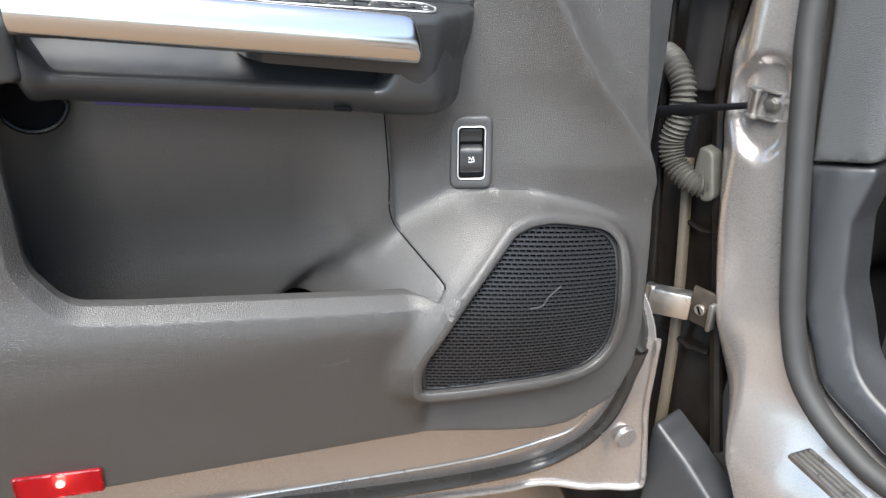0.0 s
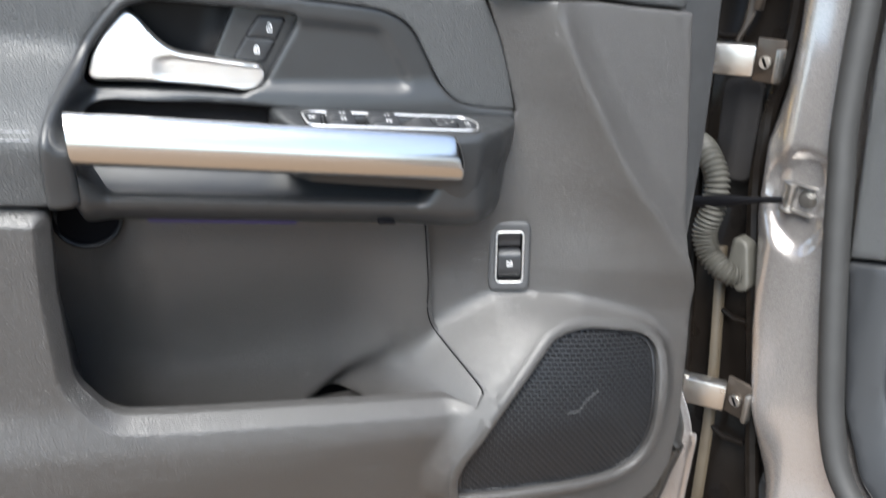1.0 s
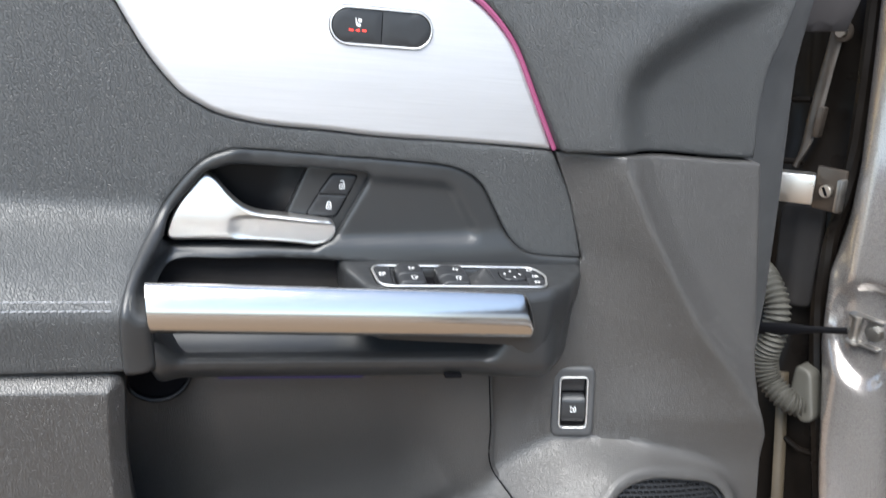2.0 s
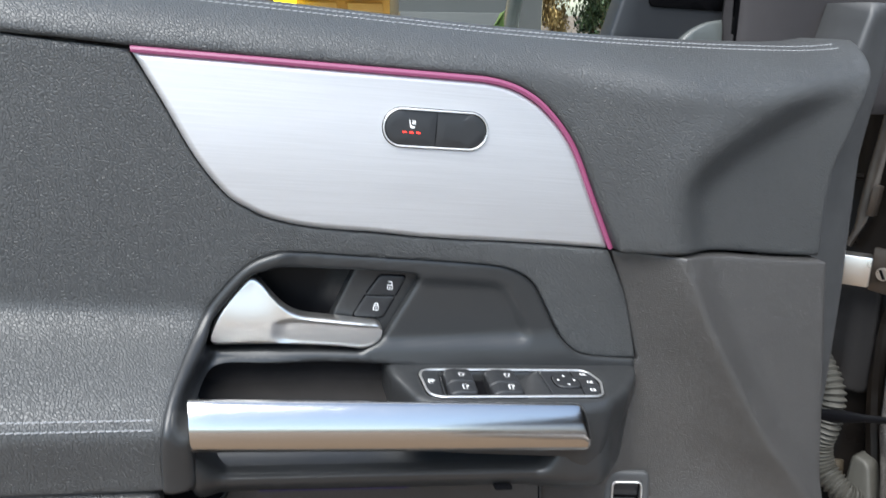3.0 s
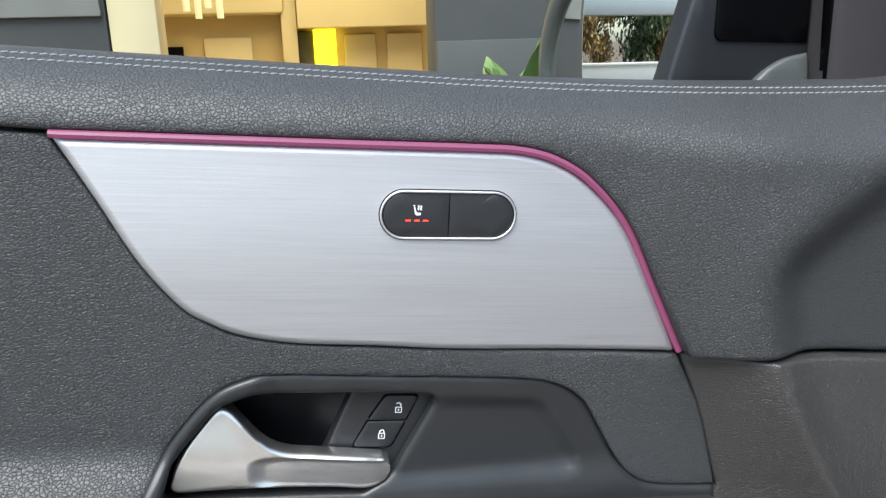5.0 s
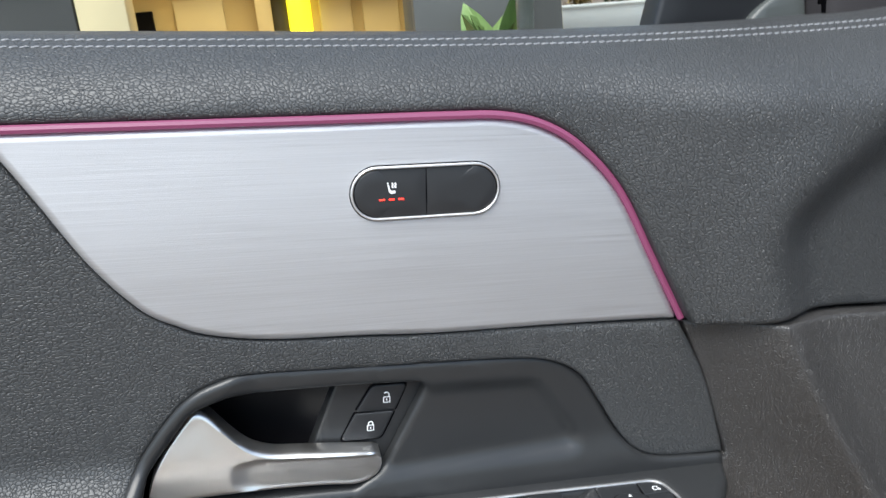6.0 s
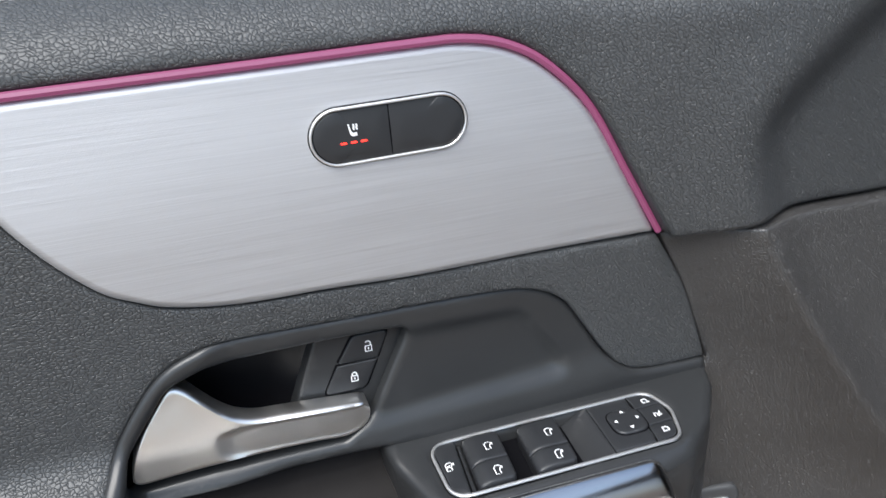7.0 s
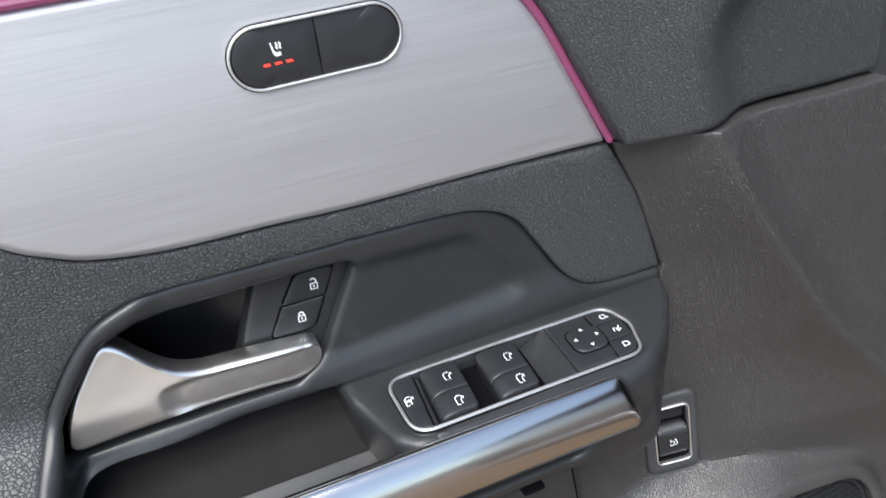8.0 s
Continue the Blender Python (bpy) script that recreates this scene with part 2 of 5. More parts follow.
def distance(pts, poly):
    a, b = poly, np.roll(poly, -1, 0)
    best = np.full(len(pts), 1e9)
    for p, q in zip(a, b):
        d = q - p
        t = np.clip(((pts - p) @ d) / (d @ d + 1e-15), 0, 1)
        best = np.minimum(best, np.hypot(*(pts - p - t[:, None] * d).T))
    return best


def in_frame(frame_, u, v, h):
    o, a, b, c = (np.array(k, float) for k in frame_)
    return [tuple(o + i * a + j * b + k * c) for i, j, k in zip(u, v, h)]


def panel(outline, surf, r=0.004, depth=0.02, step=0.012, holes=(), frame_=DOOR, hole_depth=None, wide=None, flat=0.0):
    """A sheet over the outline, bent to surf(u, v), with rounded rims that turn back by depth; holes get rims too.
    wide(u, v): a local factor on the rim's radius; flat: how far the rim is a chamfer."""
    from mathutils.geometry import delaunay_2d_cdt
    loops = [np.array(outline, float)] + [np.array(h, float) for h in holes]

    def solid(p):
        ok = inside(p, loops[0])
        for h in loops[1:]:
            ok &= ~inside(p, h)
        return ok

    def rim(p):
        return np.min([distance(p, k) for k in loops], axis=0)

    lo, hi = loops[0].min(0), loops[0].max(0)
    gx, gy = np.meshgrid(np.arange(lo[0] + step / 2, hi[0], step), np.arange(lo[1] + step / 2, hi[1], step))
    grid = np.c_[gx.ravel(), gy.ravel()]
    grid = grid[solid(grid)]
    grid = grid[rim(grid) > max(r * 1.25, step * 0.4)]
    rings = []
    for k in loops:
        t = np.roll(k, -1, 0) - np.roll(k, 1, 0)
        nrm = np.c_[-t[:, 1], t[:, 0]] / (np.hypot(*t.T)[:, None] + 1e-12)
        for f in (0.12, 0.4, 1.0) if wide is None else (0.02, 0.08, 0.2, 0.5, 0.85, 0.95, 1.05):
            for sign in (1, -1):
                q = k + sign * nrm * r * f
                q = q[solid(q)]
                rings.append(q[rim(q) > r * f * 0.9])
    pts = np.concatenate(loops + rings + [grid])
    edges, base, spans = [], 0, []
    for k in loops:
        edges += [(base + i, base + (i + 1) % len(k)) for i in range(len(k))]
        spans.append((base, len(k)))
        base += len(k)
    vs, _, fs, origin, _, _ = delaunay_2d_cdt([Vector(p) for p in pts], edges, [], 0, 1e-7)
    vs = np.array([tuple(q) for q in vs])
    mid = np.array([vs[list(f)].mean(0) for f in fs])
    keep = solid(mid)
    rl = r * (wide(vs[:, 0], vs[:, 1]) if wide else np.ones(len(vs)))
    d = np.minimum(rim(vs), rl)
    turn = rl - np.sqrt(np.maximum(rl * rl - (rl - d) ** 2, 0))
    if flat:
        cut = ramp(rl - d - 0.0006, 0.0008) * 1.05
        turn = turn + (cut - turn) * flat * smooth(0.15, 0.6, rl / r)
    h = surf(vs[:, 0], vs[:, 1]) + turn
    bm = bmesh.new()
    bv = [bm.verts.new(p) for p in in_frame(frame_, vs[:, 0], vs[:, 1], h)]
    for f, ok in zip(fs, keep):
        if ok:
            bm.faces.new([bv[i] for i in f])
    index = {}
    for i, o in enumerate(origin):
        for j in o:
            index[j] = i
    for n, (first, count) in enumerate(spans):
        dd = depth if n == 0 or hole_depth is None else hole_depth
        ids = [index[first + i] for i in range(count)]
        back = [bm.verts.new(p) for p in in_frame(frame_, vs[ids, 0], vs[ids, 1], h[ids] + (dd(vs[ids, 0], vs[ids, 1]) if callable(dd) else dd))]
        for i in range(count):
            j = (i + 1) % count
            if ids[i] != ids[j]:
                bm.faces.new((bv[ids[i]], bv[ids[j]], back[j], back[i]))
    loose = [v for v in bm.verts if not v.link_faces]
    bmesh.ops.delete(bm, geom=loose, context="VERTS")
    return bm


def sweep(stations, closed=True, caps=True):
    """A skin over rows of points."""
    bm = bmesh.new()
    rows = [[bm.verts.new(p) for p in row] for row in stations]
    n = len(rows[0])
    for a, b in zip(rows, rows[1:]):
        for i in range(n if closed else n - 1):
            j = (i + 1) % n
            bm.faces.new((a[i], a[j], b[j], b[i]))
    if caps and closed:
        bm.faces.new(rows[0][::-1])
        bm.faces.new(rows[-1])
    return bm


def tube(points, radius, sides=10, squash=(1, 1), up=(0, 0, 1), bm=None):
    """A tube along the points; radius may be a function of 0..1."""
    bm = bm or bmesh.new()
    rows, m = [], len(points)
    for i, p in enumerate(points):
        t = (Vector(points[min(i + 1, m - 1)]) - Vector(points[max(i - 1, 0)])).normalized()
        a = Vector(up).cross(t)
        a = a.normalized() if a.length > 1e-4 else Vector((1, 0, 0)).cross(t).normalized()
        b = t.cross(a)
        rad = float(radius(i / (m - 1))) if callable(radius) else radius
        rows.append([bm.verts.new(Vector(p) + rad * (squash[0] * math.cos(k) * a + squash[1] * math.sin(k) * b)) for k in np.linspace(0, 2 * math.pi, sides, endpoint=False)])
    for a, b in zip(rows, rows[1:]):
        for i in range(sides):
            bm.faces.new((a[i], a[(i + 1) % sides], b[(i + 1) % sides], b[i]))
    bm.faces.new(rows[0][::-1])
    bm.faces.new(rows[-1])
    return bm


def box(size, place, turn=(0, 0, 0), bevel=0.0, bm=None, segments=2):
    b = bmesh.new()
    bmesh.ops.create_cube(b, size=1)
    bmesh.ops.scale(b, vec=size, verts=b.verts)
    if bevel:
        bmesh.ops.bevel(b, geom=list(b.edges), offset=bevel, segments=segments, affect="EDGES", profile=0.5)
    b.transform(pose(*place, *turn))
    if bm is None:
        return b
    me = bpy.data.meshes.new("join")
    b.to_mesh(me)
    b.free()
    bm.from_mesh(me)
    bpy.data.meshes.remove(me)
    return bm


def disc(place, axis, radius, thick, sides=20, bevel=0.0):
    b = bmesh.new()
    bmesh.ops.create_cone(b, cap_ends=True, segments=sides, radius1=radius, radius2=radius, depth=thick)
    if bevel:
        bmesh.ops.bevel(b, geom=[e for e in b.edges if len(e.link_faces) == 2 and e.calc_face_angle(0) > 1], offset=bevel, segments=2, affect="EDGES")
    b.transform(Matrix.Translation(place) @ Vector(axis).to_track_quat("Z", "Y").to_matrix().to_4x4())
    return b


def ribbon(lines, width, frame_, surf, thick=0.0003):
    """Flat printed strokes: each line a run of (u, v) points."""
    bm = bmesh.new()
    o, a, b, c = (np.array(k, float) for k in frame_)
    for line in lines:
        p = np.array(line, float)
        m = len(p)
        rows = []
        for i in range(m):
            t = p[min(i + 1, m - 1)] - p[max(i - 1, 0)]
            t = t / (np.hypot(*t) + 1e-12)
            n = np.array((-t[1], t[0])) * width / 2
            row = []
            for q in (p[i] + n, p[i] - n):
                h = float(surf(np.array([q[0]]), np.array([q[1]]))[0])
                row.append(bm.verts.new(o + q[0] * a + q[1] * b + (h - thick) * c))
            rows.append(row)
        for r0, r1 in zip(rows, rows[1:]):
            bm.faces.new((r0[0], r0[1], r1[1], r1[0]))
    return bm


def smooth(lo, hi, x):
    t = np.clip((x - lo) / (hi - lo), 0, 1)
    return t * t * (3 - 2 * t)


def ramp(x, k=0.006):
    """Zero below nought, x above it, with a soft knee."""
    return k * np.logaddexp(0, x / k)


def smin(a, b, k):
    h = np.clip(0.5 + 0.5 * (b - a) / k, 0, 1)
    return b + (a - b) * h - k * h * (1 - h)


# ---------------------------------------------------------------- the open car door
car = thing("car", (0.74, 0.80, -0.14), "grey metallic car, front door open, black leather trim", "car")
door = car


def sill(x):
    """Height of the window sill along the door."""
    return 1.1895 - 0.095 * x + 0.12 * np.maximum(x - 0.1, 0) ** 2 + 0.9 * np.maximum(x - 0.44, 0) ** 2


RIDGE_Z = (0.66, 0.729, 0.763, 0.800, 0.839, 0.887, 0.940, 0.985, 1.028, 1.055, 1.080, 1.113, 1.142, 1.175)
RIDGE_X = (0.515, 0.466, 0.441, 0.411, 0.387, 0.361, 0.336, 0.321, 0.314, 0.320, 0.349, 0.404, 0.460, 0.53)


RIDGE = np.array(spline(list(zip(RIDGE_X, RIDGE_Z)), 6))


def past_ridge(x, z):
    """Distance from the ridge that runs down to the hinge side; positive beyond it."""
    p = np.c_[x, z]
    d = np.full(len(p), 1e9)
    for a, b in zip(RIDGE, RIDGE[1:]):
        e = b - a
        t = np.clip(((p - a) @ e) / (e @ e), 0, 1)
        d = np.minimum(d, np.hypot(*(p - a - t[:, None] * e).T))
    return np.where(x > np.interp(z, RIDGE[:, 1], RIDGE[:, 0]), d, -d)


def upper_surf(x, z):
    w = sill(x) - z
    d = past_ridge(x, z)
    crest = -0.026 * smooth(0.195, 0.340, x + 0.10 * (z - 1.0)) + 0.013 * smooth(-0.008, 0.034, d) - 0.004 * np.exp(-((d + 0.012) / 0.022) ** 2)
    return 0.724 + 0.05 * np.exp(-np.maximum(w, -0.01) / 0.018) - 0.004 * np.exp(-((w - 0.03) / 0.018) ** 2) + crest * smooth(-0.005, 0.05, w)


def mid_surf(x, z):
    arm = smooth(0.01, -0.115, x)
    zz = z + 0.12 * (x + 0.12)
    return 0.730 - 0.004 * smooth(0.1, 0.3, x) - 0.082 * arm * smooth(0.962, 0.892, zz) + 0.006 * arm * smooth(0.90, 0.84, zz)


GUIDE = spline([(-0.1215, 1.1570), (-0.045, 1.1503), (0.052, 1.1418), (0.118, 1.1362), (0.148, 1.1328), (0.172, 1.1250), (0.1945, 1.1095), (0.219, 1.0800), (0.2403, 1.0345), (0.2622, 0.9860)], 8)
UPPER = [(-0.60, 1.209), (-0.30, 1.180)] + offset(GUIDE, 0.0019) + spline([(0.268, 0.9850), (0.30, 0.9845), (0.321, 0.9840), (0.37, 0.9810), (0.42, 0.9745), (0.4725, 0.9690)], 4)
UPPER += spline([(0.4710, 1.02), (0.4745, 1.055), (0.488, 1.09), (0.500, 1.125), (0.520, 1.165)], 4)
UPPER += [(x, float(sill(x))) for x in np.arange(0.51, -0.6, -0.03)] + [(-0.60, float(sill(-0.6)))]
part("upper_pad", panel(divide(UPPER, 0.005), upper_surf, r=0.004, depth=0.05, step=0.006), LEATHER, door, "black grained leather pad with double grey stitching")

MID = curve([(-0.60, 1.2065, 1), (-0.30, 1.1775), (-0.1240, 1.1568, 1), (-0.105, 1.120), (-0.086, 1.080), (-0.066, 1.050), (-0.050, 1.037), (-0.033, 1.0275), (0.0, 1.0185), (0.05, 1.011), (0.10, 1.0035), (0.18, 0.9945), (0.261, 0.9835, 1), (0.281, 0.938), (0.297, 0.876, 1), (0.27, 0.879), (0.247, 0.8835), (0.232, 0.891), (0.219, 0.907), (0.2045, 0.935), (0.192, 0.957), (0.173, 0.9705), (0.143, 0.9780), (0.05, 0.9905), (-0.01, 0.9985), (-0.032, 0.998), (-0.054, 0.9885), (-0.0785, 0.9635), (-0.0955, 0.939), (-0.1110, 0.914), (-0.1165, 0.892), (-0.1190, 0.870), (-0.1200, 0.845, 1), (-0.60, 0.90, 1)], 0.008)
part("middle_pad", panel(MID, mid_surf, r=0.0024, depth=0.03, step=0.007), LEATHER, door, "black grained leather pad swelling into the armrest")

# brushed panel, its light guide and the seat heating switch
SHEET = divide(spline([(-0.1205, 1.1545), (-0.103, 1.1195), (-0.084, 1.0795), (-0.064, 1.050), (-0.048, 1.0375), (-0.031, 1.0285), (0.002, 1.0195), (0.052, 1.0125), (0.10, 1.005), (0.18, 0.996), (0.2595, 0.986)], 6)[:-1] + offset(GUIDE, -0.0019)[::-1], 0.003)


def sheet_surf(x, z):
    return 0.7285 - 0.003 * np.exp(-((z + 0.12 * x - 1.075) / 0.06) ** 2) + 0 * x


part("trim_panel", panel(grow(SHEET, 0.0007), sheet_surf, r=0.0055, depth=0.012, step=0.008, wide=lambda x, z: 1.0 + 0 * x), BRUSHED, door, "brushed aluminium decorative panel")
part("light_strip", tube([(x, 0.7275, z) for x, z in GUIDE], 0.0023, 8), AMBIENT, door, "glowing magenta ambient light strip")


def capsule(cx, cz, a, b, lean, n=14):
    """A pill outline of half length a and half height b."""
    pts = []
    for side in (0, 1):
        for k in range(n + 1):
            t = -math.pi / 2 + math.pi * k / n + math.pi * side
            pts.append(((a - b) * (1 if side == 0 else -1) + b * math.cos(t), b * math.sin(t)))
    c, s = math.cos(lean), math.sin(lean)
    return [(cx + c * x - s * z, cz + s * x + c * z) for x, z in pts]


LEAN_ = -0.085
seat_switch = part("seat_heating_switch", panel(capsule(0.1005, 1.0955, 0.0433, 0.0153, LEAN_), lambda x, z: sheet_surf(x, z) - 0.0020, r=0.0005, depth=0.006, step=0.006, holes=[capsule(0.1005, 1.0955, 0.0419, 0.0139, LEAN_)]), SILVER, door, "black pill-shaped seat heating switch with silver rim")


part("groove", panel(capsule(0.1005, 1.0955, 0.0439, 0.0159, LEAN_), lambda x, z: sheet_surf(x, z) - 0.0005, r=0.0002, depth=0.003, step=0.008, holes=[capsule(0.1005, 1.0955, 0.0428, 0.0148, LEAN_)]), DARK, seat_switch)
part("gap", panel(capsule(0.1005, 1.0955, 0.0421, 0.0141, LEAN_), lambda x, z: sheet_surf(x, z) - 0.0006, r=0.0004, depth=0.003, step=0.008), DARK, seat_switch)


def half_pill(sign):
    c, s = math.cos(LEAN_), math.sin(LEAN_)
    pts = [(0.0003, -0.0135)] + [(0.0279 + 0.0135 * math.cos(t), 0.0135 * math.sin(t)) for t in np.linspace(-math.pi / 2, math.pi / 2, 16)] + [(0.0003, 0.0135)]
    pts = [(sign * x, z) for x, z in pts]
    return [(0.1005 + c * x - s * z, 1.0955 + s * x + c * z) for x, z in pts]


def switch_surf(x, z):
    return sheet_surf(x, z) - 0.0014


for sign in (-1, 1):
    part("button", panel(half_pill(sign), switch_surf, r=0.0008, depth=0.006, step=0.006), KEY, seat_switch)


def local(cx, cz, lines, lean=LEAN_, k=0.001):
    c, s = math.cos(lean) * k, math.sin(lean) * k
    return [[(cx + c * x - s * z, cz + s * x + c * z) for x, z in line] for line in lines]


SEAT = [[(-2.4, 3.4), (-2.0, 2.6)], [(-2.0, 2.2), (-1.3, -1.8), (-0.6, -2.6), (2.0, -2.4)], [(-1.3, -0.6), (-0.2, -1.8), (1.9, -1.6)], [(0.2, 3.2), (0.7, 2.2), (0.2, 1.2), (0.7, 0.2)], [(1.8, 3.2), (2.3, 2.2), (1.8, 1.2), (2.3, 0.2)]]
part("icon", ribbon(local(0.0808, 1.1000, SEAT), 0.0009, DOOR, switch_surf), PRINT, seat_switch, "white seat heating symbol", False)
for k in (-1, 0, 1):
    part("led", ribbon(local(0.0800 + 0.0054 * k, 1.0938 - 0.00046 * k, [[(-1.6, 0), (1.6, 0)]]), 0.0009, DOOR, switch_surf), LED, seat_switch, "lit red indicator", False)

# Black backing added behind the trim to stop light leaking through gaps.
part("leak_backing", panel(fillet([(-0.60, 0.50, 0), (-0.60, 1.19, 0), (0.30, 1.13, 0), (0.49, 1.12, 0), (0.49, 0.50, 0)], 0.03), lambda x, z: 0.795 + 0 * x, r=0.004, depth=0.02, step=0.04), DARK, door)

# stitching on the sill pad and on the armrest
def stitches(points, name, parent, label, length=0.0044, gap=0.0008, radius=0.00048):
    """Single stitches laid end to end along a run of points."""
    bm = bmesh.new()
    p = np.array(points)
    far = np.concatenate([[0], np.cumsum(np.linalg.norm(np.diff(p, axis=0), axis=1))])
    for k in range(int(far[-1] / (length + gap))):
        a = k * (length + gap)
        q = [Vector([float(np.interp(a + length * f, far, p[:, i])) for i in range(3)]) for f in (0, 0.2, 0.5, 0.8, 1)]
        for i, lift in enumerate((0.0006, 0, -0.0001, 0, 0.0006)):
            q[i] += Vector((0, lift, -0.4 * lift + 0.00018 * (i - 2)))
        tube(q, radius, 5, bm=bm)
    return tagged(part(name, bm, THREAD, parent, label), kind="stuff")


def on(surf, x, z, out=0.0):
    return (x, float(surf(np.array([x]), np.array([z]))[0]) - out, z)


for w in (0.0026, 0.0058):
    stitches([on(upper_surf, x, float(sill(x)) - w, 0.0002 - (0.003 if w < 0.002 else 0.0)) for x in np.arange(-0.55, 0.51, 0.01)], "stitching", door, "light grey sewn thread")
for z in (0.904, 0.8985):
    stitches([on(mid_surf, x, z - 0.11 * (x + 0.12), 0.0004) for x in np.arange(-0.5, -0.1185, 0.01)], "stitching", door, "light grey sewn thread")

# handle bezel with the lever recess and a shallow finger recess
BEZEL = curve([(-0.1195, 0.8445, 1), (-0.1183, 0.870), (-0.1157, 0.892), (-0.1100, 0.9135), (-0.0945, 0.938), (-0.0775, 0.9620), (-0.0535, 0.9868), (-0.032, 0.996), (-0.01, 0.9968), (0.05, 0.9888), (0.143, 0.9763), (0.173, 0.9688), (0.191, 0.955), (0.2035, 0.933), (0.2175, 0.905), (0.231, 0.889), (0.246, 0.8815), (0.27, 0.877), (0.2945, 0.8735, 1), (0.2935, 0.862, 1), (0.20, 0.862), (0.14, 0.876), (0.06, 0.895), (-0.03, 0.9065), (-0.075, 0.911), (-0.093, 0.905), (-0.099, 0.89), (-0.1000, 0.8445, 1)], 0.005)
FINGER = np.array(fillet([(0.050, 0.976, 0.01), (0.166, 0.9600, 0.024), (0.200, 0.897, 0.014), (0.030, 0.909, 0.012)], 0.006))


def signed(x, z, poly):
    p = np.c_[x, z]
    d = distance(p, poly)
    return np.where(inside(p, poly), -d, d)


OPENING = fillet([(-0.0890, 0.9270, 0.008), (-0.0820, 0.9470, 0.02), (-0.0500, 0.9820, 0.018), (-0.0280, 0.9868, 0.014), (0.040, 0.9790, 0.02), (0.0935, 0.9712, 0.008), (0.0600, 0.9175, 0.014), (0.0380, 0.9055, 0.010), (-0.040, 0.9150, 0.02), (-0.0845, 0.9185, 0.008)], 0.004)


LEFT_RIM = np.array(spline([(-0.1195, 0.84), (-0.1183, 0.870), (-0.1157, 0.892), (-0.1100, 0.9135), (-0.0945, 0.938), (-0.0775, 0.9620), (-0.0535, 0.9868), (-0.032, 0.996)], 6))


def bezel_surf(x, z):
    """Level with the pad along its rim, then falling to the plane of the lever."""
    y = mid_surf(x, z) - 0.0030
    p = np.c_[x, z]
    d = np.full(len(p), 1.0)
    for a, b in zip(LEFT_RIM, LEFT_RIM[1:]):
        e = b - a
        t = np.clip(((p - a) @ e) / (e @ e), 0, 1)
        d = np.minimum(d, np.hypot(*(p - a - t[:, None] * e).T))
    y = y + np.maximum(0.7315 - y, 0) * smooth(0.002, 0.024, d) * smooth(0.885, 0.915, z)
    return y + 0.0045 * smooth(0.002, -0.010, signed(x, z, FINGER))


part("handle_bezel", panel(grow(BEZEL, 0.0022), bezel_surf, r=0.0036, depth=0.03, step=0.0035, holes=[OPENING], hole_depth=0.016), SATIN, door, "satin black plastic surround of handle and armrest")
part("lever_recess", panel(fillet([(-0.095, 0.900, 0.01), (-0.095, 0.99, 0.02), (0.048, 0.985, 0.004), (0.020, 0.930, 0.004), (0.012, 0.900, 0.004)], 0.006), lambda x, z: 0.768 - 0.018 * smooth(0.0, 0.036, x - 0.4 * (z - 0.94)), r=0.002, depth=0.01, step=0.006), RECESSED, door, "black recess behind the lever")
part("button_plate", panel(fillet([(0.0375, 0.9800, 0.003), (0.0965, 0.9735, 0.004), (0.0600, 0.915, 0.004), (0.005, 0.915, 0.004)], 0.004), lambda x, z: 0.7450 + 0.004 * smooth(0.02, -0.02, x), r=0.002, depth=0.012, step=0.006), SATIN, door, "satin black plate of the lock buttons")

# lock buttons
for name, corners, icon_at in (("unlock_button", [(0.0575, 0.9700, 0.006), (0.0800, 0.9672, 0.003), (0.0700, 0.9505, 0.001), (0.0450, 0.9535, 0.001)], (0.0655, 0.9600)), ("lock_button", [(0.0444, 0.9523, 0.001), (0.0693, 0.9493, 0.001), (0.0585, 0.9312, 0.006), (0.0322, 0.9345, 0.003)], (0.0530, 0.9420))):
    b = part(name, panel(fillet(corners, 0.003), lambda x, z: 0.7432 + 0 * x, r=0.0008, depth=0.008, step=0.005), KEY, door)
    part("gap", panel(fillet([(0.5 * (c[0] + 0.0562) + 0.5 * (c[0] - 0.0562) * 1.02 + (0.0008 if c[0] > 0.058 else -0.0008), c[1] + (0.0009 if c[1] > 0.951 else -0.0009), c[2]) for c in corners], 0.003), lambda x, z: 0.7444 + 0 * x, r=0.0003, depth=0.002, step=0.006), DARK, b)
    shackle = [(-1.3, 0.6), (-1.3, 2.2), (-0.5, 3.0), (0.6, 3.0), (1.3, 2.2), (1.3, 0.6)] if name == "lock_button" else [(1.3, 0.6), (1.3, 2.6), (0.5, 3.6), (-0.7, 3.7), (-1.6, 3.0)]
    lock = [shackle, [(-1.9, 0.6), (1.9, 0.6), (1.9, -3.0), (-1.9, -3.0), (-1.9, 0.6)], [(0, -0.5), (0, -1.9)]]
    part("icon", ribbon(local(*icon_at, lock, -0.12, 0.00105), 0.0008, DOOR, lambda x, z: 0.7432 + 0 * x), PRINT, b, "white padlock symbol", False)

